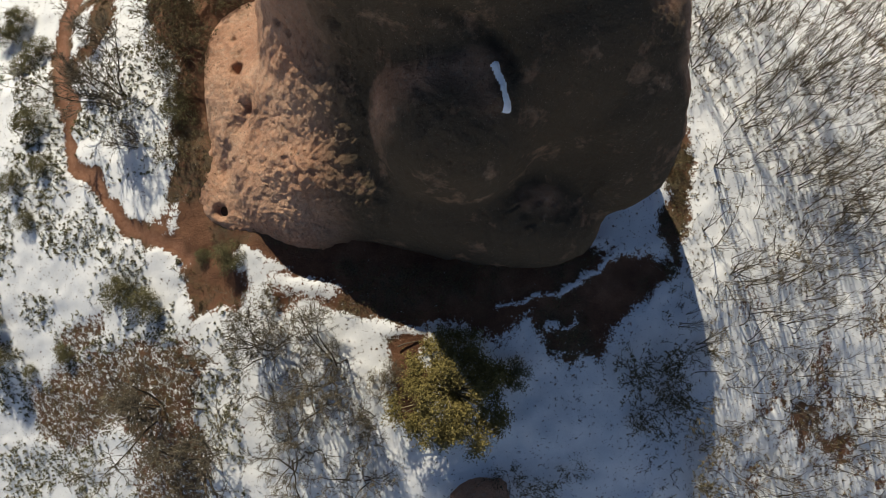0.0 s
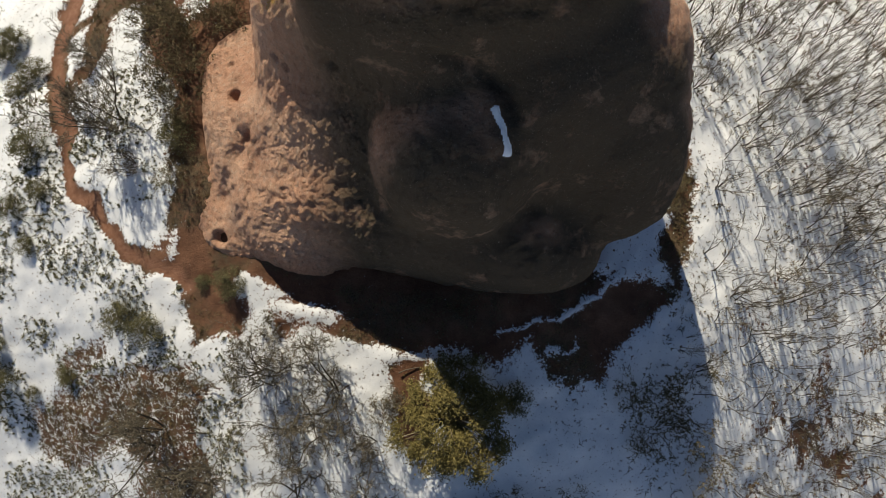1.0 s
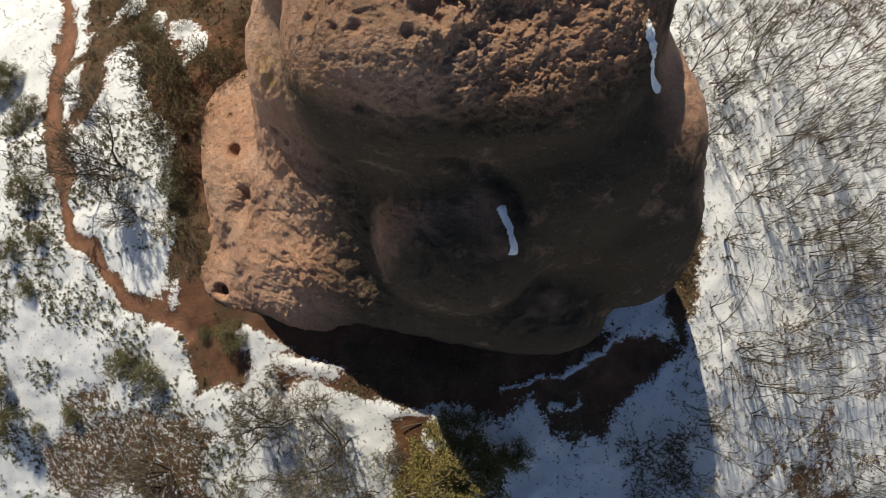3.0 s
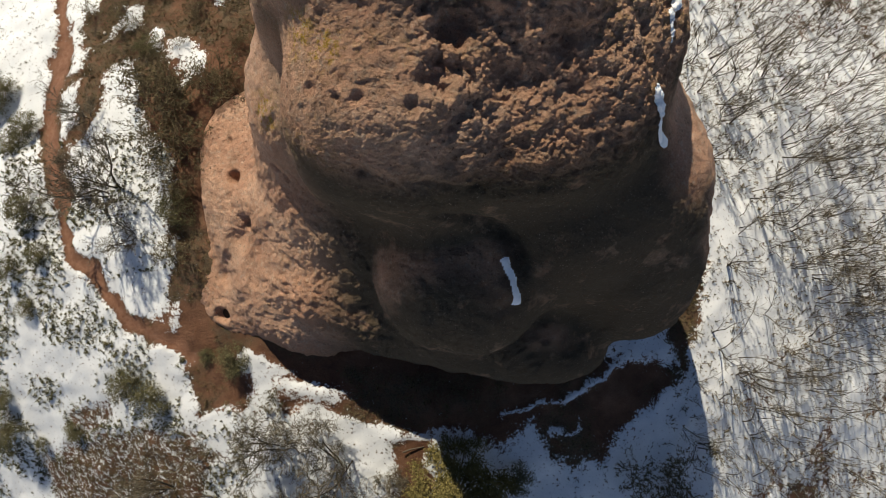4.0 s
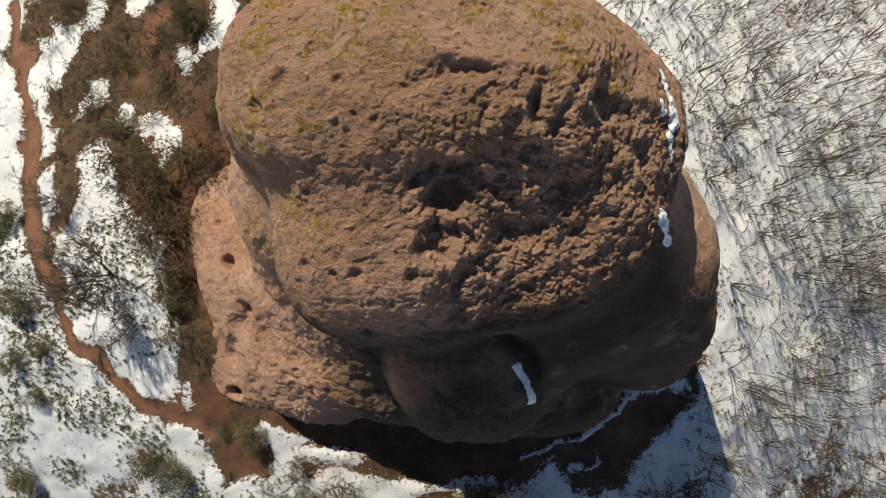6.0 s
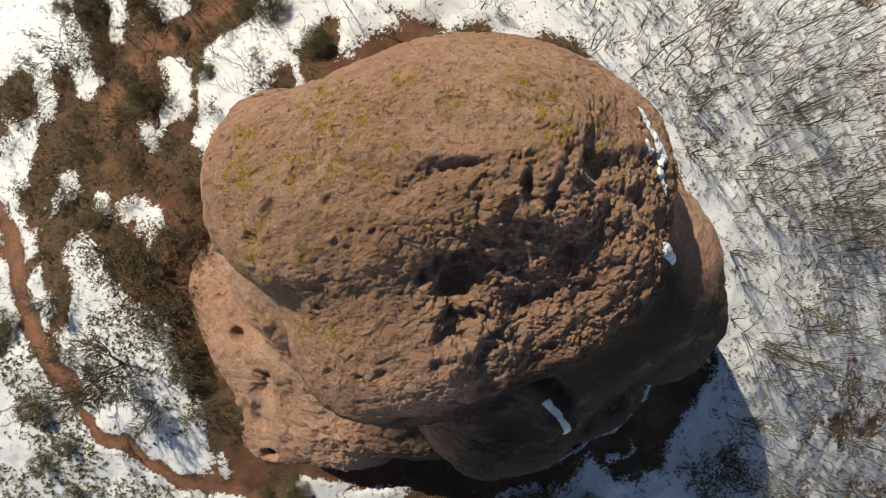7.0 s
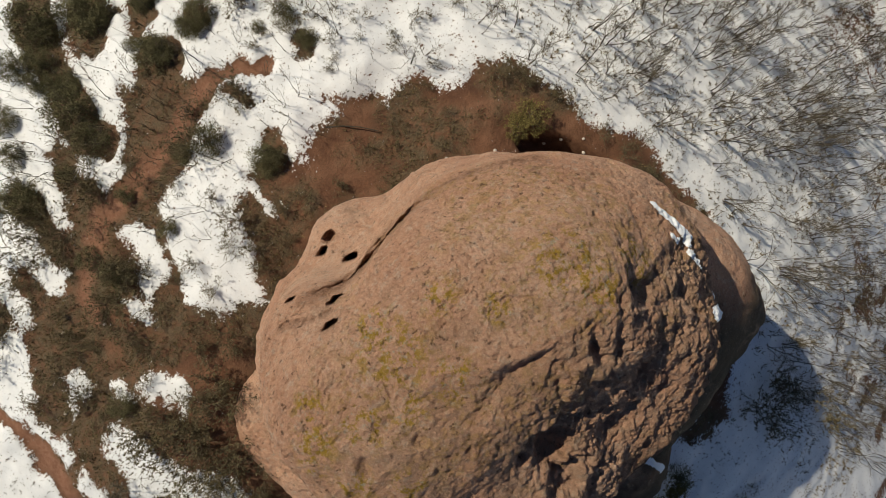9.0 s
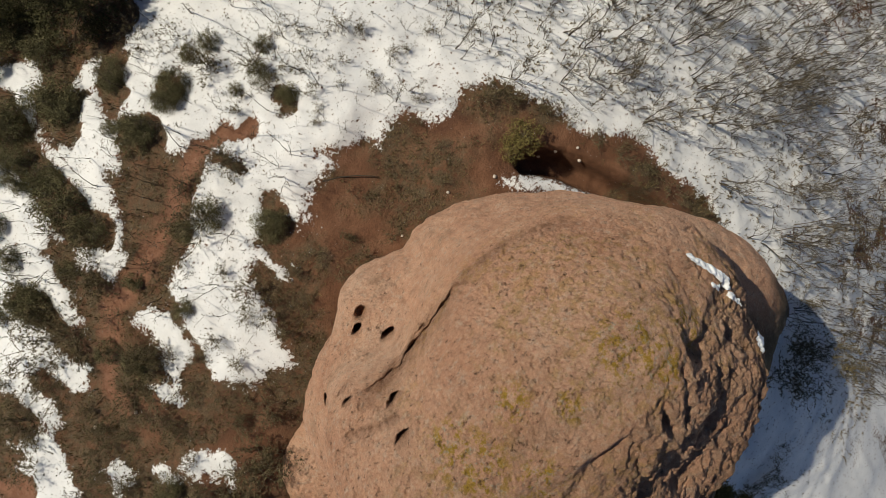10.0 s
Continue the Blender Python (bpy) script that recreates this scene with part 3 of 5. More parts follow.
# ---- the rock's mesh ----
def surface_net(lo, hi, step):
    """Quads over the zero level of rock_distance on a regular grid."""
    ax = [np.arange(a, b, step, dtype=np.float32) for a, b in zip(lo, hi)]
    nx, ny, nz = (len(a) for a in ax)
    val = np.empty((nx, ny, nz), np.float32)
    gy, gz = (a.ravel() for a in np.meshgrid(ax[1], ax[2], indexing="ij"))
    for i, xv in enumerate(ax[0]):
        val[i] = rock_distance(np.stack([np.full_like(gy, xv), gy, gz], -1)).reshape(ny, nz)
    inside = val < 0
    total = np.zeros((nx - 1, ny - 1, nz - 1, 3), np.float32)
    count = np.zeros((nx - 1, ny - 1, nz - 1), np.float32)
    crossings = []
    for axis in range(3):
        a = [slice(None)] * 3
        b = [slice(None)] * 3
        a[axis], b[axis] = slice(0, -1), slice(1, None)
        va, vb = val[tuple(a)], val[tuple(b)]
        cross = np.argwhere(inside[tuple(a)] != inside[tuple(b)])
        fa, fb = va[tuple(cross.T)], vb[tuple(cross.T)]
        spot = cross.astype(np.float32)
        spot[:, axis] += fa / (fa - fb)
        crossings.append((axis, cross, inside[tuple(a)][tuple(cross.T)]))
        u, v = [k for k in range(3) if k != axis]
        for du in (0, -1):
            for dv in (0, -1):
                cell = cross.copy()
                cell[:, u] += du
                cell[:, v] += dv
                ok = ((cell >= 0) & (cell < np.array(count.shape))).all(1)
                np.add.at(total, tuple(cell[ok].T), spot[ok])
                np.add.at(count, tuple(cell[ok].T), 1)
    used = count > 0
    index = np.full(count.shape, -1, np.int64)
    index[used] = np.arange(used.sum())
    verts = total[used] / count[used][:, None] * step + np.array([a[0] for a in ax], np.float32)
    quads = []
    for axis, cross, first_in in crossings:
        u, v = (axis + 1) % 3, (axis + 2) % 3
        corners = []
        for du, dv in ((0, 0), (-1, 0), (-1, -1), (0, -1)):
            cell = cross.copy()
            cell[:, u] += du
            cell[:, v] += dv
            corners.append(cell)
        ok = np.all([((c >= 0) & (c < np.array(count.shape))).all(1) for c in corners], 0)
        q = np.stack([index[tuple(c[ok].T)] for c in corners], -1)
        flip = ~first_in[ok]
        q[flip] = q[flip][:, ::-1]
        quads.append(q)
    return verts.astype(np.float64), np.concatenate(quads)


def split_quads(v, q):
    """Each quad in four."""
    e = np.stack([q, np.roll(q, -1, 1)], -1).reshape(-1, 2)
    key = np.sort(e, 1)
    code = key[:, 0] * (len(v) + 1) + key[:, 1]
    uniq, first, back = np.unique(code, return_index=True, return_inverse=True)
    mids = v[key[first]].mean(1)
    em = len(v) + back.reshape(-1, 4)
    cm = len(v) + len(mids) + np.arange(len(q))
    v2 = np.concatenate([v, mids, v[q].mean(1)])
    out = [np.stack([q[:, k], em[:, k], cm, em[:, k - 1]], -1) for k in range(4)]
    return v2, np.concatenate(out)


def mesh_normals(v, q):
    across = np.cross(v[q[:, 2]] - v[q[:, 0]], v[q[:, 3]] - v[q[:, 1]])
    n = np.stack([np.bincount(q.ravel(), np.repeat(across[:, k], 4), len(v)) for k in range(3)], -1)
    return n / (np.linalg.norm(n, axis=1, keepdims=True) + 1e-9)


CROWN_HOLLOWS = [  # place, radius, depth
    (-0.31, 18.12, 30.57, 0.75, 0.75),
    (-0.40, 16.86, 30.07, 0.62, 0.75),
    (4.67, 20.25, 30.86, 0.60, 0.70),
    (2.26, 20.12, 31.94, 0.25, 0.30),
    (-4.61, 21.51, 31.76, 0.28, 0.40),
    (-5.36, 20.89, 31.45, 0.25, 0.25),
    (-2.90, 21.23, 31.97, 0.14, 0.22),
    (-2.63, 20.35, 31.85, 0.09, 0.15),
    (-2.12, 20.09, 31.82, 0.10, 0.15),
    (-3.14, 20.14, 31.73, 0.15, 0.18),
    (-4.39, 18.67, 30.36, 0.12, 0.22),
    (-4.78, 16.51, 29.50, 0.22, 0.25),
    (-3.98, 16.11, 29.75, 0.20, 0.28),
    (-3.27, 16.00, 29.89, 0.24, 0.30),
]
BROW_HOLLOWS = [  # place, radius, depth
    (-1.57, 15.71, 29.88, 0.22, 0.35),
    (0.86, 18.27, 30.55, 0.35, 0.25),
    (1.45, 17.01, 29.59, 0.38, 0.30),
    (3.28, 17.90, 30.18, 0.50, 0.40),
    (2.26, 19.87, 31.82, 0.28, 0.35),
    (2.93, 19.64, 31.56, 0.24, 0.30),
    (6.14, 18.57, 29.41, 0.30, 0.30),
    (0.48, 16.08, 29.40, 0.35, 0.35),
    (2.27, 18.97, 31.20, 0.30, 0.20),
    (-2.18, 16.61, 30.21, 0.35, 0.20),
    (4.65, 17.15, 29.50, 0.30, 0.22),
    (3.02, 22.42, 31.98, 0.40, 0.20),
]
SIDE_HOLLOWS = [  # place, radius, depth
    (-2.31, 26.47, 23.22, 0.31, 1.50),
    (-3.23, 27.40, 22.06, 0.25, 1.35),
    (-2.63, 27.70, 21.76, 0.29, 0.52),
    (-4.59, 26.71, 25.88, 0.22, 1.05),
    (-4.46, 26.44, 27.00, 0.20, 0.90),
    (-6.09, 26.49, 23.24, 0.23, 0.68),
    (-3.04, 25.49, 28.33, 0.29, 1.35),
    (-3.24, 25.02, 30.28, 0.29, 0.75),
    (-13.56, 18.05, 12.87, 0.34, 0.90),
    (-15.14, 9.47, 8.94, 0.42, 0.80),
    (-12.51, 14.94, 13.29, 0.35, 0.35),
    (-5.28, 14.08, 22.89, 0.35, 0.50),
    (-9.14, 16.80, 19.16, 0.28, 0.40),
    (-14.21, 20.59, 12.36, 0.20, 0.25),
    (-8.46, 16.21, 19.18, 0.22, 0.30),
]
CROWN_CREASES = [  # line, radius, depth
    ([(0.91, 21.12, 32.27), (0.12, 21.12, 32.27), (-0.57, 21.00, 32.20), (-1.48, 20.74, 32.05)], 0.22, 0.25),
    ([(3.69, 20.80, 31.66), (3.37, 20.34, 31.70), (3.01, 19.99, 31.72)], 0.20, 0.35),
    ([(2.73, 20.62, 32.00), (2.30, 20.26, 31.98), (2.32, 19.77, 31.76)], 0.22, 0.35),
    ([(-0.06, 15.97, 29.61), (-0.22, 15.13, 29.18), (-0.33, 14.35, 28.47)], 0.30, 0.60),
    ([(0.92, 16.92, 29.64), (1.74, 16.65, 29.36), (2.34, 16.91, 29.53)], 0.22, 0.28),
    ([(1.40, 17.84, 30.18), (2.11, 17.54, 29.95)], 0.20, 0.20),
    ([(2.05, 22.69, 32.14), (2.87, 22.28, 32.05), (3.89, 22.11, 31.65)], 0.25, 0.20),
    ([(-1.28, 18.47, 30.87), (-0.79, 18.80, 31.11), (-0.14, 18.93, 31.18)], 0.20, 0.20),
]
SIDE_CREASES = [  # line, radius, depth
    ([(0.78, 26.26, 27.92), (-0.43, 26.08, 28.09), (-1.59, 25.86, 27.50), (-2.79, 25.68, 27.38)], 0.42, 1.30),
    ([(0.03, 26.22, 27.87), (-1.20, 26.06, 27.20), (-2.45, 25.83, 26.53), (-3.28, 25.90, 27.30)], 0.70, 0.75),
    ([(-3.27, 25.30, 29.21), (-4.09, 25.52, 28.90), (-4.79, 25.88, 28.39)], 0.22, 0.30),
    ([(5.43, 25.10, 27.29), (4.35, 25.73, 27.19), (2.80, 26.25, 27.28), (1.39, 26.37, 27.56)], 0.50, 0.35),
    ([(-13.49, 17.63, 12.98), (-13.85, 16.38, 12.79), (-12.69, 14.98, 13.17)], 0.35, 0.25),
    ([(-12.57, 15.10, 13.34), (-13.49, 13.77, 12.27), (-14.78, 12.03, 10.11)], 0.70, 0.55),
    ([(-3.29, 14.08, 28.03), (-0.97, 13.77, 27.80), (1.26, 13.72, 26.91), (3.92, 14.08, 26.88)], 0.22, 0.25),
    ([(-0.56, 13.15, 25.11), (1.30, 13.20, 24.15), (2.63, 12.47, 23.70), (3.19, 11.35, 23.11)], 0.40, 0.50),
]
LICHEN = [  # ochre lichen: place, radius
    (-1.09, 22.09, 32.19, 0.55),
    (-4.00, 22.56, 31.84, 0.60),
    (-5.30, 22.85, 31.49, 0.60),
    (-5.81, 22.39, 31.29, 0.40),
    (-2.67, 22.18, 32.00, 0.40),
    (-5.18, 21.24, 31.58, 0.50),
    (-3.96, 20.34, 31.69, 0.50),
    (-5.90, 20.26, 30.84, 0.80),
    (-8.59, 18.43, 22.44, 0.80),
    (-5.24, 18.36, 29.48, 0.70),
    (-4.32, 17.65, 30.00, 0.60),
    (3.17, 22.54, 31.90, 0.80),
    (3.47, 21.44, 31.86, 0.60),
    (0.81, 22.84, 32.24, 0.35),
    (-1.99, 23.55, 31.81, 0.80),
    (-4.83, 23.67, 31.44, 0.50),
    (4.93, 21.11, 30.87, 0.60),
    (-0.19, 23.98, 31.79, 0.50),
    (3.60, 22.33, 31.77, 0.50),
    (2.80, 22.61, 32.00, 0.40),
    (-2.04, 24.37, 31.34, 0.50),
]
LEDGE_SNOW = [  # snow lying on ledges: line, radius
    ([(2.19, 11.79, 23.21), (2.52, 11.03, 22.90), (2.77, 10.09, 22.36)], 0.15),
    ([(7.03, 21.63, 29.16), (7.20, 21.07, 29.11), (7.33, 20.38, 29.00), (7.37, 19.93, 28.91)], 0.15),
    ([(6.79, 17.15, 28.32), (7.32, 16.72, 27.34), (8.23, 16.36, 25.28)], 0.18),
    ([(6.79, 20.60, 29.44), (7.05, 19.95, 29.17), (7.37, 18.73, 28.51)], 0.08),
]


def off_line(p, way):
    best = np.full(len(p), 1e9)
    for a, b in zip(way, way[1:]):
        a, e = np.array(a), np.array(b) - np.array(a)
        t = np.clip(((p - a) @ e) / (e @ e + 1e-9), 0, 1)
        best = np.minimum(best, ((p - a - t[:, None] * e) ** 2).sum(1))
    return np.sqrt(best)


def billow(p, octaves=4, seed=0, gain=0.5):
    """Rounded knobs with sharp seams between them; about 0 to 0.8."""
    out, amp = 0, 1.0
    for k in range(octaves):
        out = out + amp * np.abs(vnoise(p * 2.03**k, seed + 23 * k))
        amp *= gain
    return out


def refine(v, q, pick):
    """Splits the picked quads in four. Also gives the new points that hang on an unsplit neighbour's edge, with that edge's ends."""
    old = len(v)
    e = np.sort(np.stack([q[pick], np.roll(q[pick], -1, 1)], -1).reshape(-1, 2), 1)
    code = e[:, 0] * (old + 1) + e[:, 1]
    uniq, count = np.unique(code, return_counts=True)
    v2, fine = split_quads(v, q[pick])
    hang = np.nonzero(count == 1)[0]
    return v2, np.concatenate([q[~pick], fine]), old + hang, uniq[hang] // (old + 1), uniq[hang] % (old + 1)


def build_rock():
    v, q = surface_net((-20, 0, 1), (19, 34, 37), 0.3)
    mid = v[q].mean(1)
    q = q[mid[:, 2] > terrain(mid[:, 0], mid[:, 1]) - 2.0]
    used, back = np.unique(q, return_inverse=True)
    v, q = v[used], back.reshape(-1, 4)
    v, q = split_quads(v, q)
    v = v - mesh_normals(v, q) * rock_distance(v)[:, None]
    hanging = []
    for low, side in ((9.0, 1.0), (25.0, 0.0)):
        mid = v[q].mean(1)
        v, q, *loose = refine(v, q, (mid[:, 2] > low) | ((mid[:, 0] < -2) & (side > 0)))
        hanging.append(loose)
    n = mesh_normals(v, q)
    v = v - n * rock_distance(v)[:, None]
    x, y, z = v.T
    warp = v + 0.35 * np.stack([fbm(v * 0.6, 2, k) for k in (61, 62, 63)], -1)
    # the pitted face of the crown, below its ridge
    ridge = 21.5 - 0.17 * x + 0.45 * fbm(v * 0.5, 3, 11)
    crown = smooth(25.2, 27.6, z) * smooth(0.35, -0.35, y - ridge)
    wall = 1 - smooth(22, 27, z)
    top = smooth(24, 28, z) * (1 - crown)
    rugged = 0.55 + 0.6 * smooth(-3.5, 1.5, x + 0.8 * fbm(v * 0.4, 2, 13))
    rough = 0.13 * fbm(warp * 0.6, 3, 4) + 0.05 * (billow(warp * 1.3, 3, 8, 0.6) - 0.55) + 0.065 * fbm(v * 2.4, 4, 9, 0.68) + 0.018 * fbm(v * 9.0, 2, 12, 0.6)
    rough = rough - 0.07 * smooth(0.35, 0.7, fbm(warp * 1.5, 3, 15)) - 0.035 * smooth(0.35, 0.7, fbm(warp * 3.6, 2, 16, 0.6))
    push = 0.07 * fbm(v * 0.25, 3, 2) + crown * rugged * rough
    bands = np.stack([warp[:, 0] * 0.25, warp[:, 0] * 0.05, warp[:, 1] * 0.9 + warp[:, 2] * 1.1 + warp[:, 0] * 0.25], -1)
    plain_top = 0.06 * fbm(bands, 3, 51, 0.55) + 0.05 * (billow(warp * 1.3, 4, 52, 0.6) - 0.65) + 0.018 * fbm(v * 6.0, 2, 54)
    plain_top = plain_top - 0.06 * smooth(0.35, 0.65, fbm(warp * 2.3, 2, 53)) - 0.04 * smooth(0.35, 0.6, fbm(warp * 5.5, 2, 55))
    push = push + top * plain_top
    flute = warp * np.array((0.85, 0.85, 0.14))
    fine = warp * np.array((2.1, 2.1, 0.35))
    push = push + wall * (0.10 * fbm(flute, 3, 33) + 0.05 * fbm(fine, 3, 34) + 0.03 * fbm(v * 3.5, 3, 24, 0.6))
    # conglomerate knobs on the low shoulder
    knobs = wall * smooth(-13.5, -8.5, x + 1.2 * fbm(v * 0.3, 2, 36)) * smooth(-2.0, -4.0, x) * smooth(18, 13, y)
    knobs = knobs + 0.15 * wall * smooth(-4, -8, x)
    push = push + knobs * (0.12 * (billow(warp * np.array((1.9, 1.9, 1.3)), 4, 35, 0.62) - 0.68) - 0.035 * smooth(0.3, 0.6, fbm(v * 2.6, 2, 37)))
    ragged = 0.45 * fbm(v * 1.6, 3, 43)
    for hx, hy, hz, r, depth in CROWN_HOLLOWS + BROW_HOLLOWS:
        d = np.sqrt(((v - np.array((hx, hy, hz))) ** 2).sum(1)) / (1.25 * r) + ragged
        push = push - 0.62 * depth * smooth(1.35, 0.2, d)
    sink, stain_shade = np.zeros(len(v)), np.zeros(len(v))
    for hx, hy, hz, r, depth in SIDE_HOLLOWS:
        d = np.sqrt(((v - np.array((hx, hy, hz))) ** 2).sum(1)) / (1.2 * r)
        if hy > 24:  # weathered pockets that lead straight down
            sink = sink - 1.3 * depth * smooth(1.05, 0.6, d + 0.3 * ragged)
            # brown in the pocket stands in for its dark inside
            stain_shade = np.maximum(stain_shade, 0.7 * smooth(1.5, 0.6, d))
        else:
            push = push - depth * np.exp(-(d**4))
    for way, r, depth in [(w, r, 0.5 * k) for w, r, k in CROWN_CREASES] + SIDE_CREASES:
        d = off_line(0.7 * v + 0.3 * warp, way) / r + 0.5 * ragged
        cut = depth * np.exp(-d * d) * (0.8 + 0.3 * fbm(v * 0.9, 2, 44))
        if way[0][1] > 24:  # the joint behind the crown runs down under its edge
            sink = sink - cut
            stain_shade = np.maximum(stain_shade, np.exp(-d * d))
        else:
            push = push - cut
    v = v + n * push[:, None]
    v[:, 2] += sink
    for loose, a, b in hanging:
        v[loose] = (v[a] + v[b]) / 2
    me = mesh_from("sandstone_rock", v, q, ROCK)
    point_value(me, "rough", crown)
    point_value(me, "stain_shade", stain_shade)
    # mask of the walls facing away from the sun, where colour deepens the shade
    point_value(me, "shade_side", smooth(-0.05, 0.5, -n[:, 1] + 0.14 * fbm(v * 0.4, 3, 90)) * smooth(-9.5, -4.5, x) * smooth(29, 27, z))
    ochre = np.zeros(len(v))
    for lx, ly, lz, r in LICHEN:
        ochre = np.maximum(ochre, np.exp(-((v - np.array((lx, ly, lz))) ** 2).sum(1) / r**2))
    point_value(me, "lichen", np.clip(1.7 * ochre + 0.35 * smooth(24, 29, z) * smooth(0.0, 0.6, fbm(v * 0.4, 3, 40)), 0, 1))
    tagged(new("sandstone_rock", me), "massive red sandstone tower with a pitted rounded crown", "rock formation")
    for way, r in LEDGE_SNOW:
        d = off_line(v, way) + 0.05 * fbm(v * 2.5, 3, 77)
        pick = (d[q] < r * 1.5).all(1)
        if pick.sum() < 4:
            continue
        used, back = np.unique(q[pick], return_inverse=True)
        lift = 0.02 + 0.05 * smooth(r * 1.5, r * 0.4, d[used])
        over = v[used] + np.array((0, 0, 1.0)) * lift[:, None] + n[used] * 0.03
        me = mesh_from("snow_patch", over, back.reshape(-1, 4), SNOW)
        tagged(new("snow_patch", me), "strip of old snow lying on a sandstone ledge", "snow", "snow on the rock")


build_rock()


# ---- plants ----
def ground_z(x, y):
    a, b = np.atleast_1d(np.float64(x)), np.atleast_1d(np.float64(y))
    return terrain(a, b) + smooth(0.3, 0.75, ground_cover(a, b)[0]) * 0.14


def bark(name, dark, light):
    m, nt, b = material(name, 0.95, 0.1)
    rnd = nt.nodes.new("ShaderNodeNewGeometry").outputs["Random Per Island"]
    own = nt.nodes.new("ShaderNodeObjectInfo").outputs["Random"]
    both = calc(nt, "FRACT", calc(nt, "ADD", rnd, own))
    col = ramp(nt, both, [(0.0, dark), (1.0, light)])
    col = mix(nt, 0.4, col, ramp(nt, tex_noise(nt, 14, 5, 0.7, position(nt)), [(0.3, (0.3, 0.3, 0.3)), (0.7, (0.7, 0.7, 0.7))]), "OVERLAY")
    nt.links.new(col, b.inputs["Base Color"])
    return m


OAK_BARK = bark("grey_oak_bark", (0.045, 0.036, 0.028), (0.13, 0.105, 0.08))
TWIG = bark("brown_twigs", (0.06, 0.05, 0.037), (0.22, 0.185, 0.135))
BRUSH_WOOD = bark("dry_brush", (0.09, 0.072, 0.048), (0.26, 0.21, 0.14))
SAGE = bark("grey_olive_leaves", (0.07, 0.064, 0.034), (0.20, 0.18, 0.095))
PINE = bark("olive_needles", (0.10, 0.083, 0.03), (0.25, 0.20, 0.078))
DARK_PINE = bark("dark_needles", (0.035, 0.036, 0.018), (0.10, 0.09, 0.042))
STRAW = bark("dead_grass", (0.065, 0.050, 0.026), (0.21, 0.155, 0.075))
DEAD_LEAF = bark("dead_leaves", (0.06, 0.050, 0.028), (0.18, 0.145, 0.08))
GRASS_DARK = bark("dark_tufts", (0.030, 0.026, 0.016), (0.095, 0.075, 0.042))


def grow(rng, p, d, length, r, level, segs, bend=0.25, split=(2, 3), lift=0.12, thin=0.011, taper=0.62):
    """Adds to segs the pieces of a crooked branch and of its side branches: start, end, two radii."""
    steps = 4 if level >= 2 else 3
    for k in range(steps):
        d = d + rng.normal(0, bend, 3)
        d[2] += lift
        d = d / np.linalg.norm(d)
        q = p + d * length / steps
        r2 = max(thin * 0.8, r * (1 - 0.55 / steps))
        segs.append((*p, *q, max(r, thin), r2))
        p, r = q, r2
        if level > 0 and k >= (1 if level >= 2 else 0):
            for _ in range(int(rng.integers(split[0] - 1, split[1]))):
                side = rng.normal(0, 1, 3)
                side -= d * (side @ d)
                side /= np.linalg.norm(side) + 1e-9
                a = rng.uniform(0.5, 1.0)
                grow(rng, p, d * math.cos(a) + side * math.sin(a), length * rng.uniform(0.4, taper), r * 0.6, level - 1, segs, bend, split, lift, thin, taper)
    return segs


def sticks(segs, sides=3):
    """Three-sided tapered prisms over the pieces."""
    s = np.asarray(segs, np.float64)
    a, b, r0, r1 = s[:, :3], s[:, 3:6], s[:, 6], s[:, 7]
    d = b - a
    d /= np.linalg.norm(d, axis=1, keepdims=True) + 1e-9
    ref = np.where(np.abs(d[:, 2:3]) < 0.9, np.array([[0, 0, 1.0]]), np.array([[1.0, 0, 0]]))
    u = np.cross(d, ref)
    u /= np.linalg.norm(u, axis=1, keepdims=True)
    w = np.cross(d, u)
    rings = []
    for c, r in ((a, r0), (b + d * (r1 * 0.5)[:, None], r1)):
        for k in range(sides):
            t = 2 * math.pi * k / sides
            rings.append(c + (u * math.cos(t) + w * math.sin(t)) * r[:, None])
    v = np.stack(rings, 1).reshape(-1, 3)
    base = (np.arange(len(s)) * 2 * sides)[:, None]
    f = [np.concatenate([base + k, base + (k + 1) % sides, base + sides + (k + 1) % sides, base + sides + k], 1) for k in range(sides)]
    return v, np.concatenate(f)


def tube(segs, sides=5):
    """One connected tapered tube along the pieces of a stem."""
    s = np.asarray(segs, np.float64)
    pts, rad = np.concatenate([s[:1, :3], s[:, 3:6]]), np.concatenate([s[:1, 6], s[:, 7]])
    d = np.gradient(pts, axis=0)
    d /= np.linalg.norm(d, axis=1, keepdims=True) + 1e-9
    u = np.cross(d, np.array([[0.3, 1.0, 0.1]]))
    u /= np.linalg.norm(u, axis=1, keepdims=True)
    w = np.cross(d, u)
    a = 2 * math.pi * np.arange(sides) / sides
    v = (pts[:, None] + (u[:, None] * np.cos(a)[None, :, None] + w[:, None] * np.sin(a)[None, :, None]) * rad[:, None, None]).reshape(-1, 3)
    f = [[k * sides + m, k * sides + (m + 1) % sides, (k + 1) * sides + (m + 1) % sides, (k + 1) * sides + m] for k in range(len(pts) - 1) for m in range(sides)]
    return v, np.array(f)


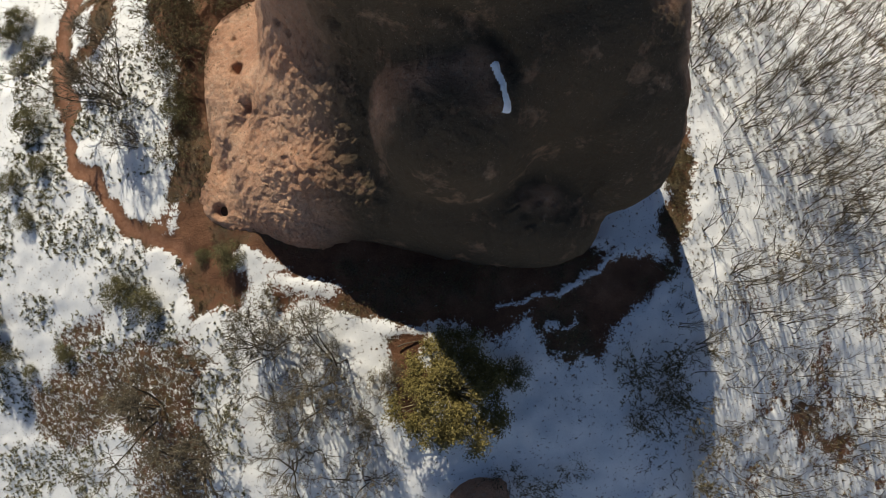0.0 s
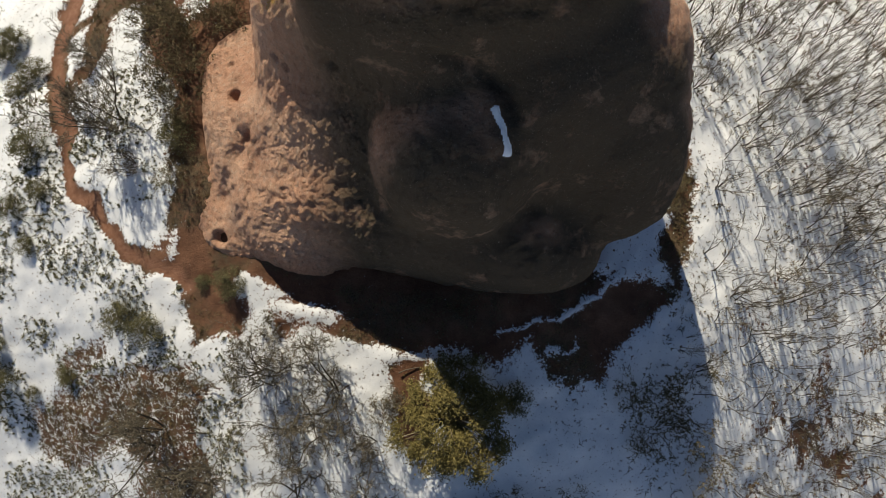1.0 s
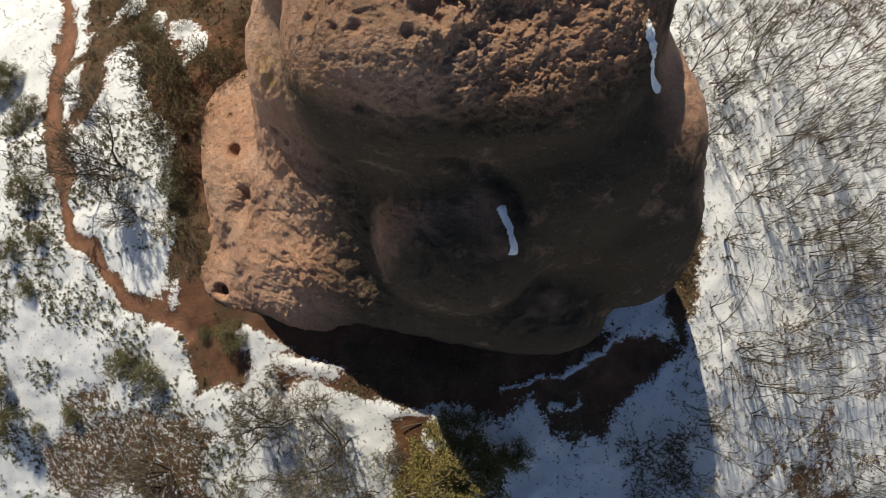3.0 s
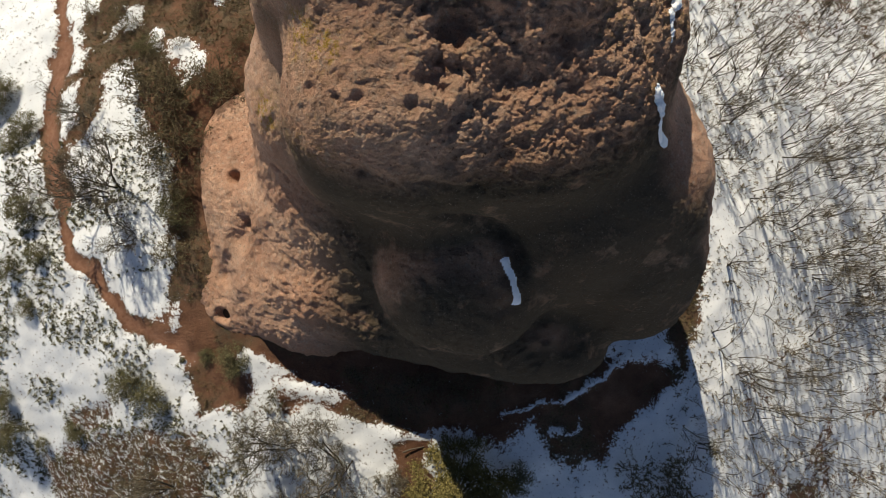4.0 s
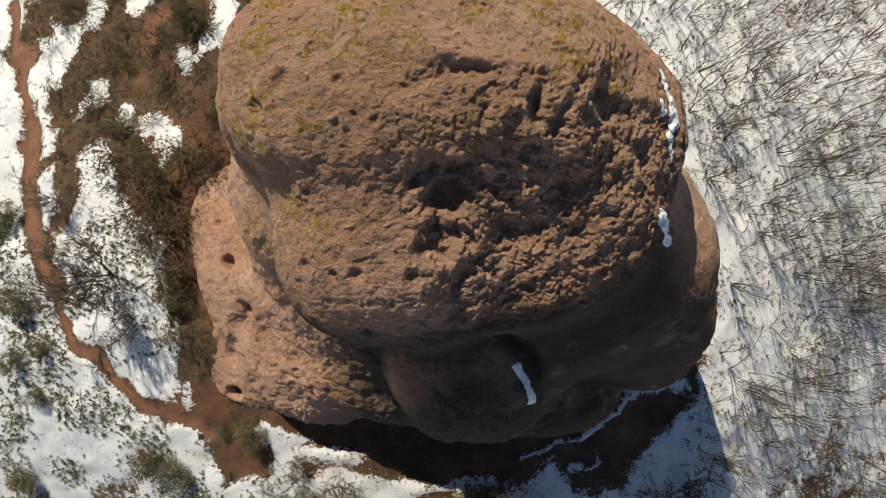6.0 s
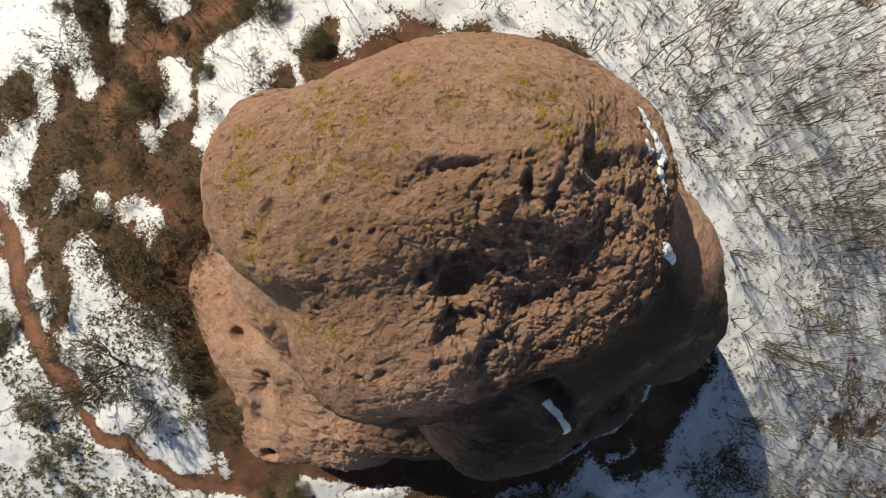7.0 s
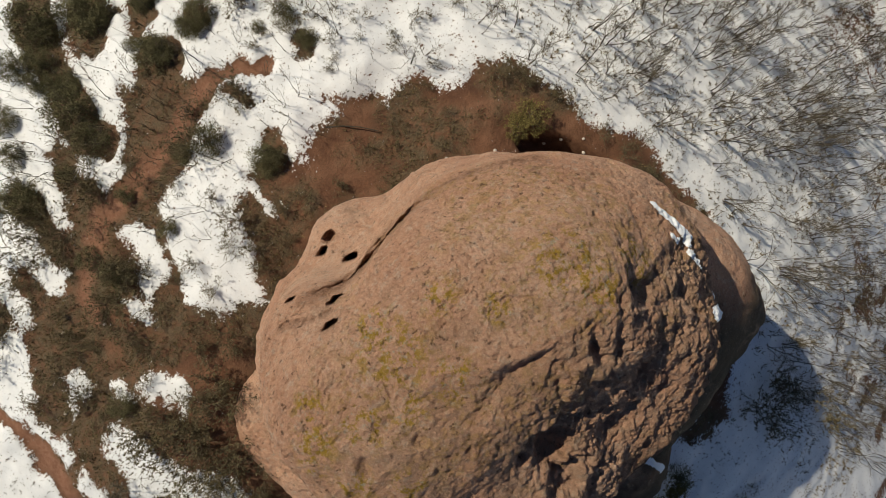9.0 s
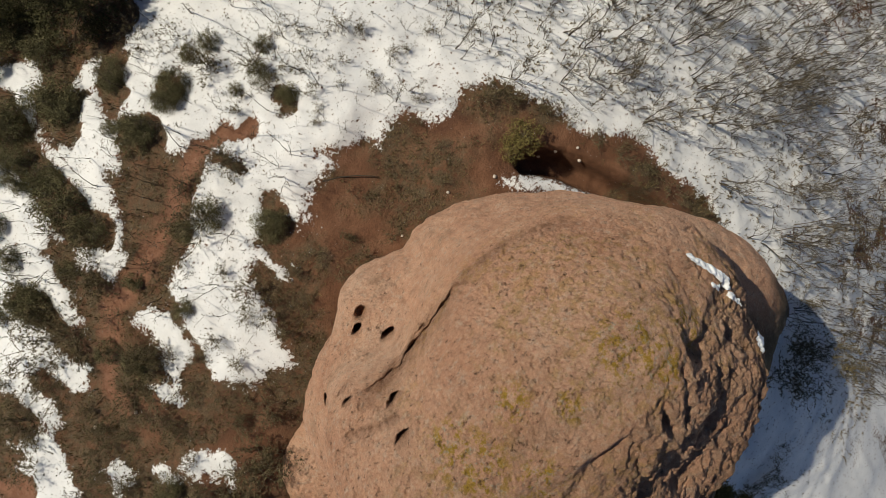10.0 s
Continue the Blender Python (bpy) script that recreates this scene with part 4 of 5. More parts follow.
def tufts(rng, centres, size, per=3, flat=0.6):
    """Small crossed leaf blades, two-sided quads, round the centres."""
    n = len(centres) * per
    c = np.repeat(centres, per, 0) + rng.normal(0, size * 0.45, (n, 3))
    u = rng.normal(0, 1, (n, 3))
    u /= np.linalg.norm(u, axis=1, keepdims=True)
    w = rng.normal(0, 1, (n, 3))
    w[:, 2] *= flat
    w -= u * (u * w).sum(1, keepdims=True)
    w /= np.linalg.norm(w, axis=1, keepdims=True) + 1e-9
    s = size * rng.uniform(0.5, 1.1, (n, 1))
    v = np.stack([c - u * s, c - w * s * 0.35, c + u * s, c + w * s * 0.35], 1).reshape(-1, 3)
    return v, np.arange(n * 4).reshape(-1, 4)


def part(name, me, parent, label=""):
    ob = new(name, me)
    ob.parent = parent
    return tagged(ob, label)


def tree_segments(rng, height, level=3, stems=1, lean=0.25, spread=0.5, split=(2, 3), trunk=0.055, bend=0.2, lift=0.12, thin=0.011, angle=(0.5, 1.1), arms=(0.16, 0.36)):
    trunk_segs, twigs = [], []
    for _ in range(stems):
        d = np.array((rng.normal(0, lean), rng.normal(0, lean), 1.0))
        if stems > 1:
            t = rng.uniform(0, 2 * math.pi)
            d[:2] += spread * np.array((math.cos(t), math.sin(t))) * rng.uniform(0.2, 1.2)
        d /= np.linalg.norm(d)
        p, r = np.array((rng.normal(0, 0.04 * stems), rng.normal(0, 0.04 * stems), -0.15)), trunk * rng.uniform(0.7, 1.15)
        steps, reach = 6, height * rng.uniform(0.75, 1.05)
        for k in range(steps):
            d = d + rng.normal(0, bend, 3) * np.array((1, 1, 0.3))
            d[2] += 0.08
            d /= np.linalg.norm(d)
            q = p + d * reach / steps
            r2 = r * 0.82
            trunk_segs.append((*p, *q, r, r2))
            p, r = q, r2
            if k >= 1:
                for _ in range(int(rng.integers(split[0] - 1, split[1] + 1))):
                    t, a = rng.uniform(0, 2 * math.pi), rng.uniform(*angle)
                    side = np.array((math.cos(t), math.sin(t), 0.1))
                    grow(rng, p, d * math.cos(a) + side * math.sin(a), reach * rng.uniform(*arms), r * 0.55, level - 1, twigs, bend, split, lift, thin)
    return trunk_segs, twigs


def bare_tree(name, seed, label, category, group, stick_mat=OAK_BARK, **shape):
    rng = np.random.default_rng(seed)
    trunk_segs, twigs = tree_segments(rng, **shape)
    top = tagged(new(name), label, category, group)
    single = len(trunk_segs) == 6
    for k in range(0, len(trunk_segs), 6):
        word = "trunk" if single else "stem"
        part(word, mesh_from(word, *tube(trunk_segs[k : k + 6]), stick_mat), top)
    part("crown", mesh_from("crown", *sticks(twigs), TWIG if stick_mat is OAK_BARK else stick_mat), top)
    return top


def leafy(name, seed, label, category, group, leaves, clumps, per, size, height, fuzz=0.2):
    """An evergreen of plan radius 1: a trunk, limbs that fork to the clumps, and clumps of leaf blades in an uneven dome."""
    rng = np.random.default_rng(seed)
    t, far = rng.uniform(0, 2 * math.pi, clumps), np.sqrt(rng.uniform(0.02, 1.0, clumps))
    reach = 0.92 + 0.08 * np.sin(3 * t + seed) + 0.07 * np.sin(8 * t + 2 * seed)
    rise = np.sqrt(np.maximum(0.0, 1 - far**2)) * rng.uniform(0.55, 1.0, clumps) + 0.12
    heads = np.stack([np.cos(t) * far * reach, np.sin(t) * far * reach, rise * height], -1)
    trunk_segs, limbs = [], []
    p = np.array((0, 0, -0.1))
    for k in range(5):
        q = p + np.array((rng.normal(0, 0.03), rng.normal(0, 0.03), height * 0.14))
        trunk_segs.append((*p, *q, 0.055 * (1 - 0.15 * k), 0.055 * (0.85 - 0.15 * k)))
        p = q
    for h in heads:
        a = np.array((0, 0, rng.uniform(0.1, 0.6) * height))
        m = a * 0.5 + h * 0.5 + rng.normal(0, 0.05, 3)
        limbs += [(*a, *m, 0.022, 0.014), (*m, *h, 0.014, 0.006)]
    centres = np.repeat(heads, per, 0) + rng.normal(0, fuzz, (clumps * per, 3)) * np.array((1, 1, 0.6))
    centres[:, 2] = np.maximum(centres[:, 2], 0.03)
    top = tagged(new(name), label, category, group)
    part("trunk", mesh_from("trunk", *tube(trunk_segs), BRUSH_WOOD), top)
    part("limb", mesh_from("limb", *sticks(limbs), BRUSH_WOOD), top)
    part("crown", mesh_from("crown", *tufts(rng, centres, size, 2), leaves, False), top)
    return top


def place(kinds, spots, rng, base_radius):
    """Sets copies of the kinds on the ground; each spot is x, y and the radius in plan."""
    kinds = list(kinds)
    fresh = set(kinds)
    for k, (x, y, r) in enumerate(spots):
        src = kinds[k % len(kinds)]
        s = r / base_radius
        m = pose(x, y, float(ground_z(x, y)[0]) - 0.04, 0, 0, rng.uniform(0, 360))
        if src in fresh:
            fresh.discard(src)
            src.matrix_basis, src.scale = m, (s, s, s * rng.uniform(0.85, 1.1))
            continue
        ob = copy_thing(src, m)
        ob.scale = (s, s, s * rng.uniform(0.8, 1.1))
    for src in fresh:
        for o in (*src.children_recursive, src):
            bpy.data.objects.remove(o)


# where the plants stand: x, y, radius
BARE_SPOTS = [(-23.7, 17.9, 4.14), (-7.1, -0.8, 4.03), (-12.4, 0.3, 2.61), (-21.2, -3.8, 5.23), (-17.2, -8.5, 5.22), (-9.9, -6.4, 3.76), (-4.8, -4.3, 2.89), (-3.6, -1.2, 1.78), (-8.6, 2.2, 1.59), (-26.2, 23.5, 2.37), (-21.7, 14.9, 2.33), (-5.8, -8.0, 3.07), (-26.3, 19.9, 1.80)]
BRUSH_SPOTS = [(-20.9, 23.9, 1.86), (-18.9, 21.8, 1.87), (-19.6, 19.8, 1.67), (-17.9, 23.9, 1.70), (-18.2, 18.5, 1.54), (-17.7, 14.1, 1.49), (-19.5, 13.5, 0.98), (-11.7, 4.1, 1.06), (-13.9, 3.0, 0.92), (-19.6, 23.7, 2.17), (-18.0, 20.8, 2.01), (-21.6, 25.8, 1.90), (-15.7, 25.5, 1.74), (-17.5, 32.5, 1.63), (-20.9, 21.5, 1.53), (-18.5, 18.0, 1.68), (-23.6, 30.1, 0.77), (-32.3, 35.8, 0.70), (12.9, -1.2, 2.35), (15.5, -0.8, 2.43), (14.9, -3.6, 2.02), (17.6, -2.9, 2.08), (19.1, -5.9, 1.96), (19.0, -9.0, 2.03), (9.1, -7.6, 0.98), (7.1, -8.8, 1.25), (13.6, -4.4, 1.16), (19.1, 0.4, 1.38)]
BRUSH_SPOTS += [(4.6, -7.9, 1.21), (5.9, -9.2, 1.24), (-2.9, 39.6, 1.41), (0.8, 44.9, 1.53), (3.7, 41.7, 1.22), (-16.4, 34.7, 1.86), (-18.9, 42.9, 2.10), (-14.3, 40.4, 1.74), (-18.0, 33.9, 1.29), (-14.3, 24.1, 1.75), (-3.3, 31.2, 0.86), (-5.0, 31.5, 0.95), (-7.2, 31.9, 0.89), (-6.1, 29.6, 0.87), (-8.1, 29.7, 0.89), (-1.3, 30.7, 0.72), (-1.4, 28.7, 0.78), (12.1, 29.7, 1.33), (11.2, 30.3, 1.01), (12.8, 28.7, 1.02), (14.5, 25.6, 0.88), (14.7, 23.1, 0.97), (15.3, 20.9, 1.07), (16.0, 18.8, 1.01), (16.2, 16.0, 1.12), (16.3, 13.6, 1.06), (16.1, 11.8, 0.98), (13.7, 26.9, 0.79)]
BRUSH_SPOTS += [(16.7, 20.9, 0.84), (7.4, 32.5, 0.60), (5.4, 28.7, 0.58), (3.2, 30.5, 0.43), (1.0, 32.3, 0.51), (-3.1, 29.5, 0.72), (0.6, 28.6, 0.50), (-15.5, 35.0, 1.65), (-25.6, 38.1, 1.97), (-23.9, 30.3, 1.22), (-18.7, 23.5, 2.30), (-17.1, 21.3, 1.84), (-15.7, 19.9, 1.60), (-19.6, 25.4, 1.45), (-16.7, 25.0, 1.63), (-14.6, 25.0, 1.19), (-21.6, 41.2, 1.75), (-17.6, 39.2, 1.61), (-26.4, 39.2, 1.44), (-21.7, 34.0, 1.19), (-22.2, 37.6, 1.23), (-15.6, 31.3, 1.06), (-18.1, 30.6, 1.10), (-14.3, 27.9, 0.87), (-11.0, 38.0, 0.97), (-8.9, 37.3, 1.02), (-8.2, 39.1, 1.12), (-5.9, 40.3, 0.88)]
BRUSH_SPOTS += [(-15.1, 38.0, 0.94), (-27.8, 35.6, 1.33), (-24.2, 32.6, 1.42), (-24.8, 41.1, 1.22), (6.5, 38.7, 0.80), (7.1, 36.2, 0.78), (9.6, 36.6, 0.80), (9.3, 39.4, 0.74), (6.2, 42.7, 0.93), (8.6, 33.5, 0.69), (12.5, 36.1, 0.74), (2.7, 37.0, 0.61), (4.0, 31.3, 0.65), (1.7, 31.6, 0.65), (7.0, 30.2, 0.67), (-1.1, 30.4, 0.57), (-18.4, 34.0, 1.13), (-18.8, 28.1, 1.02), (-26.6, 31.9, 1.28), (-26.5, 37.2, 1.12), (0.5, 47.2, 1.32), (0.4, 44.2, 1.09), (2.7, 42.8, 1.16), (2.3, 40.8, 0.96), (5.0, 40.3, 0.97), (4.0, 38.3, 0.78), (8.3, 40.5, 1.00), (-0.2, 41.3, 0.80)]
BRUSH_SPOTS += [(-1.3, 49.3, 1.10), (-13.6, 41.7, 1.05), (-11.1, 40.1, 0.92), (-20.4, 39.1, 1.03), (-24.0, 39.2, 1.19), (-20.5, 32.9, 1.07), (-11.6, 32.3, 0.93), (-11.6, 30.3, 0.92), (-12.2, 28.3, 0.92), (-13.4, 32.2, 0.79), (-14.2, 34.0, 0.81), (-12.8, 26.4, 0.93), (-18.3, 25.5, 0.93), (-8.5, 26.5, 0.66), (-9.0, 31.7, 0.83), (-7.9, 34.7, 0.76)]
BARE_SPOTS += [(-11.7, 0.4, 3.33), (-9.4, -3.0, 3.73)]
BRUSH_SPOTS += [(-12.0, 2.3, 1.57), (-10.2, -1.5, 0.86), (-6.9, -1.1, 0.86), (-4.6, -1.5, 0.94), (-8.6, -4.6, 0.94), (-3.4, -1.8, 0.86), (-10.7, -5.4, 1.02), (-5.4, -5.3, 0.86), (-1.5, -4.1, 0.86), (-7.3, 0.4, 0.71), (-11.4, -3.4, 0.86)]
BRUSH_SPOTS += [(-12.5, 43.2, 1.65), (-3.0, 39.3, 1.33), (-7.0, 37.9, 1.65), (-14.2, 40.7, 1.65), (-15.4, 34.5, 1.65), (-18.1, 33.6, 1.49), (-7.6, 32.5, 1.33), (-18.4, 40.3, 1.25), (0.8, 41.6, 0.55), (-25.2, 37.7, 1.18), (3.4, 37.6, 0.55), (5.5, 37.6, 0.47), (7.6, 36.7, 0.47), (6.5, 41.6, 0.55), (5.0, 43.3, 0.55), (9.1, 39.1, 0.55), (10.4, 36.2, 0.55)]
BRUSH_SPOTS += [(-19.2, 40.1, 1.65), (-22.4, 39.9, 1.41), (-22.4, 32.9, 1.25), (-21.2, 35.4, 0.94), (-17.3, 29.9, 1.02), (-14.8, 27.7, 1.10), (-12.7, 27.2, 1.33), (-15.9, 25.1, 1.57), (-23.1, 29.3, 1.76), (-19.4, 25.8, 1.57), (-18.5, 41.4, 1.41), (-8.0, 30.8, 1.02), (-5.7, 40.1, 0.94), (-19.2, 38.0, 1.02)]
SHRUB_SPOTS = [(-14.5, 6.4, 1.50), (-16.6, 6.7, 0.69), (-18.3, 16.5, 1.52), (4.9, -1.2, 1.43), (-23.2, 4.4, 1.44), (-21.1, 3.4, 1.59), (-29.1, 0.4, 1.09), (-32.8, -1.0, 0.70), (-36.0, -0.1, 2.07), (-36.0, 2.7, 1.55), (-30.8, 17.0, 1.62), (-29.7, 13.7, 1.05), (-34.1, 26.6, 1.45), (-31.6, 23.3, 1.48), (-32.8, 22.2, 1.26), (-35.2, 25.3, 1.58), (-32.6, 12.7, 1.21), (-31.4, 9.9, 0.97), (-7.9, 50.6, 2.09), (-5.7, 45.0, 1.55), (-11.2, 52.3, 2.10), (-12.3, 49.9, 1.36), (-12.3, 45.4, 2.09), (-12.4, 42.9, 1.49), (-5.8, 53.7, 1.78), (-1.7, 45.3, 1.28), (-3.9, 49.1, 1.28), (2.9, 39.5, 0.87)]
SHRUB_SPOTS += [(0.8, 42.2, 0.57), (-6.1, 37.9, 1.32), (-3.8, 34.6, 1.11), (-9.0, 56.0, 1.56), (-16.6, 48.3, 1.19), (-11.4, 35.0, 0.87), (-12.4, 47.8, 1.13), (-3.0, 45.1, 0.85), (-16.1, 34.9, 1.26), (-18.9, 43.5, 1.44), (-7.9, 38.3, 0.95), (-12.6, 38.6, 0.83), (-14.0, 50.8, 1.30), (0.4, 46.0, 0.78), (4.1, 43.1, 0.75), (-6.5, 46.5, 0.62), (-17.0, 36.8, 0.95), (-15.3, 42.5, 0.90), (-17.6, 46.0, 1.07), (-21.1, 28.2, 1.15), (-21.2, 44.1, 0.90)]
SHRUB_SPOTS += [(-7.6, 50.2, 1.65), (-6.2, 55.9, 1.96), (-4.4, 48.5, 0.86), (-11.0, 51.4, 1.41), (-11.5, 47.5, 1.10), (-5.3, 44.7, 1.25), (-2.5, 44.9, 1.18), (2.6, 41.8, 0.94), (2.6, 39.6, 0.86), (-18.7, 42.8, 1.65), (-3.9, 34.6, 1.33), (-13.3, 48.7, 1.10), (1.9, 45.7, 0.86)]
OLIVE_SPOTS = [(11.2, 26.7, 1.38), (10.0, 26.8, 0.98)]
CONIFER_SPOTS = [(0.8, -2.3, 4.18), (-1.9, 54.0, 3.26), (-5.9, 56.8, 2.29), (-2.7, 57.6, 2.62), (3.3, 53.0, 2.45), (6.2, 50.8, 2.64)]

rng = np.random.default_rng(5)

big_bare = [bare_tree("bare_tree", 100 + k, "leafless grey-brown scrub oak with a wide twiggy crown on snow", "tree", "bare trees below the rock",
                      height=3.2, level=3, stems=7, spread=0.85, split=(2, 3), trunk=0.05, thin=0.0105) for k in range(3)]
place(big_bare, BARE_SPOTS, rng, 2.6)


def brush_bush(seed):
    """Dry brush of plan radius 1: many fine stems from the ground and a haze of small dead leaves."""
    rng = np.random.default_rng(seed)
    top = tagged(new("brush"), "low tangle of dry brown brush", "bush", "dry brush")
    tips = []
    for _ in range(9):
        t, a = rng.uniform(0, 2 * math.pi), rng.uniform(0.25, 1.15)
        d = np.array((math.cos(t) * math.sin(a), math.sin(t) * math.sin(a), math.cos(a)))
        twigs = grow(rng, np.array((rng.normal(0, 0.1), rng.normal(0, 0.1), -0.05)), d, rng.uniform(0.7, 1.05), 0.014, 2, [], 0.2, (2, 3), 0.03, 0.0045)
        part("stem", mesh_from("stem", *sticks(twigs[:50]), BRUSH_WOOD), top)
        tips += [w[3:6] for w in twigs]
    tips = np.array(tips)
    tips = tips[rng.permutation(len(tips))[:250]]
    part("foliage", mesh_from("foliage", *tufts(rng, tips, 0.045, 4), DEAD_LEAF, False), top)
    return top


brush = [brush_bush(200 + k) for k in range(4)]
place(brush, BRUSH_SPOTS, rng, 0.95)
shrubs = [leafy("shrub", 300 + k, "dense dark olive evergreen shrub among snow", "shrub", "evergreen shrubs", SAGE, 46, 48, 0.052, 0.95, 0.14) for k in range(3)]
place(shrubs, SHRUB_SPOTS, rng, 1.15)
place([leafy("yellow_shrub", 330, "yellow-olive shrub on the red soil slope", "shrub", "", PINE, 36, 26, 0.075, 0.8, 0.15)], OLIVE_SPOTS, rng, 1.1)
place([leafy("pine_tree", 400, "broad olive-green pine with a ragged dense crown", "tree", "", PINE, 105, 190, 0.027, 1.15, 0.075)], CONIFER_SPOTS[:1], rng, 1.05)
place([leafy("dark_pine", 410, "dark green pine standing behind the rock", "tree", "pines behind the rock", DARK_PINE, 130, 70, 0.034, 1.5, 0.09)], CONIFER_SPOTS[1:], rng, 1.1)


# the thicket of bare saplings beside and behind the rock
def thicket_spots(rng, count):
    out = []
    while len(out) < count:
        t, far = math.radians(rng.uniform(-58, 130)), math.sqrt(rng.uniform(0.9, 11.5))
        x, y = 2 + 16.5 * far * math.cos(t), 14 + 20.0 * far * math.sin(t) * (1.0 if t > 0 else 0.9)
        if far < 1.04 or x > 56 or y > 66 or y < -24 or (y < -1 and x < 19):
            continue
        if math.degrees(t) < -8 and rng.random() < 0.4:
            continue
        if rng.random() > 0.5 + 0.75 * (far - 1) or (math.degrees(t) > 75 and rng.random() > 0.8):
            continue
        out.append((x, y))
    return np.array(out)


spots = thicket_spots(rng, 2700)
near = np.argsort(np.hypot(spots[:, 0] - 14, spots[:, 1] - 18))[:290]
kinds = [bare_tree("oak_sapling", 500 + k, "leafless crooked grey oak sapling standing in snow", "tree", "oak thicket",
                   height=3.7, level=2, stems=1 + k % 3, lean=0.16, spread=0.35, split=(1, 3), trunk=0.042, bend=0.13, lift=0.22, thin=0.011, angle=(0.35, 0.8), arms=(0.14, 0.34)) for k in range(8)]
thin_kinds = [tree_segments(np.random.default_rng(600 + k), height=3.7, level=2, stems=1 + k % 2, lean=0.16, spread=0.3, split=(1, 2), trunk=0.042, bend=0.13, lift=0.22, thin=0.012, angle=(0.35, 0.8), arms=(0.16, 0.38)) for k in range(10)]
source = [(sticks(a, 4), sticks(b[:64])) for a, b in thin_kinds]
def sapling_size(x, y):
    return 1.0 - 0.4 * smooth(28, 36, y) * smooth(22, 8, x)


place(kinds, [(x, y, float(sapling_size(x, y)) * rng.uniform(0.6, 1.25)) for x, y in spots[near]], rng, 1.0)

rest = np.delete(spots, near, 0)
zs = ground_z(rest[:, 0], rest[:, 1])
for which, label, mat in ((0, "trunk", OAK_BARK), (1, "branches", TWIG)):
    vs, fs, start = [], [], 0
    for k, ((x, y), z) in enumerate(zip(rest, zs)):
        co, ix = source[k % len(source)][which]
        t, s = k * 2.39996, float(sapling_size(x, y)) * (0.6 + 0.65 * ((k * 0.618034) % 1))
        c, d = math.cos(t) * s, math.sin(t) * s
        vs.append(np.stack([co[:, 0] * c - co[:, 1] * d + x, co[:, 0] * d + co[:, 1] * c + y, co[:, 2] * s + z - 0.04], -1))
        fs.append(ix + start)
        start += len(co)
    me = mesh_from("far_thicket", np.concatenate(vs), np.concatenate(fs), mat)
    tagged(new("far_thicket" if which == 0 else "far_thicket_twigs", me), "dense leafless oak thicket over patchy snow" if which == 0 else "haze of bare twigs of the oak thicket", "trees", kind="stuff")


# low scrub on the bare soil
rng = np.random.default_rng(12)
tiny = []
for k in range(5):
    g3 = np.random.default_rng(700 + k)
    c = g3.normal(0, 0.28, (20, 3)) * np.array((1, 1, 0.45))
    c[:, 2] = np.abs(c[:, 2]) + 0.05
    tiny.append(tufts(g3, c, 0.065, 5))
x, y = rng.uniform(-38, 18, 5200), rng.uniform(-12, 54, 5200)
s, trail, litter = ground_cover(x, y)
ok = (s < 0.5) & (trail < 0.2) & (litter + rng.uniform(-0.3, 0.3, len(x)) > 0.3) & (foot_distance(x, y) > 0.5)
x, y = x[ok][:2100], y[ok][:2100]
vs, fs, start = [], [], 0
for k, (px, py, pz) in enumerate(zip(x, y, ground_z(x, y))):
    co, ix = tiny[k % 5]
    t, size = k * 2.4, 0.45 + 0.75 * ((k * 0.618034) % 1) ** 2
    c, d = math.cos(t) * size, math.sin(t) * size
    vs.append(np.stack([co[:, 0] * c - co[:, 1] * d + px, co[:, 0] * d + co[:, 1] * c + py, co[:, 2] * size + pz - 0.03], -1))
    fs.append(ix + start)
    start += len(co)
tagged(new("low_scrub", mesh_from("low_scrub", np.concatenate(vs), np.concatenate(fs), DEAD_LEAF, False)), "low dry scrub scattered over red soil", "bushes", kind="stuff")


# grass tufts and small forbs
def tuft_field(name, label, count, box, keep, size, mat, seed):
    rng = np.random.default_rng(seed)
    x, y = rng.uniform(box[0], box[1], count), rng.uniform(box[2], box[3], count)
    ok = keep(x, y, rng)
    x, y = x[ok], y[ok]
    z = ground_z(x, y)
    blades = 5
    n = len(x) * blades
    base = np.repeat(np.stack([x, y, z - 0.02], -1), blades, 0)
    base[:, :2] += rng.normal(0, size * 0.35, (n, 2))
    tip = np.stack([rng.normal(0, 0.6, n), rng.normal(0, 0.6, n), rng.uniform(0.4, 1.2, n)], -1) * size * np.repeat(rng.uniform(0.5, 1.4, len(x)), blades)[:, None]
    t = rng.uniform(0, math.pi, n)
    w = np.stack([np.cos(t), np.sin(t), 0 * t], -1) * size * 0.16
    v = np.stack([base - w, base + w, base + tip + w * 0.3, base + tip - w * 0.3], 1).reshape(-1, 3)
    me = mesh_from(name, v, np.arange(n * 4).reshape(-1, 4), mat, False)
    tagged(new(name, me), label, "grass", kind="stuff")


def on_snow(x, y, rng):
    s = ground_cover(x, y)[0]
    return (s > 0.5) & (fbm(flat3(x, y) * 0.35, 3, 81) + rng.uniform(-0.5, 0.5, len(x)) > 0.1)


def on_soil(x, y, rng):
    s, trail, litter = ground_cover(x, y)
    return (s < 0.45) & (trail < 0.3) & (litter + rng.uniform(-0.4, 0.4, len(x)) > 0.45)


g4 = np.random.default_rng(21)
x, y = g4.uniform(-42, -14, 14000), g4.uniform(-14, 22, 14000)
ok = on_snow(x, y, g4)
x, y = x[ok][:4300], y[ok][:4300]
c = np.repeat(np.stack([x, y, ground_z(x, y) + 0.05], -1), 8, 0)
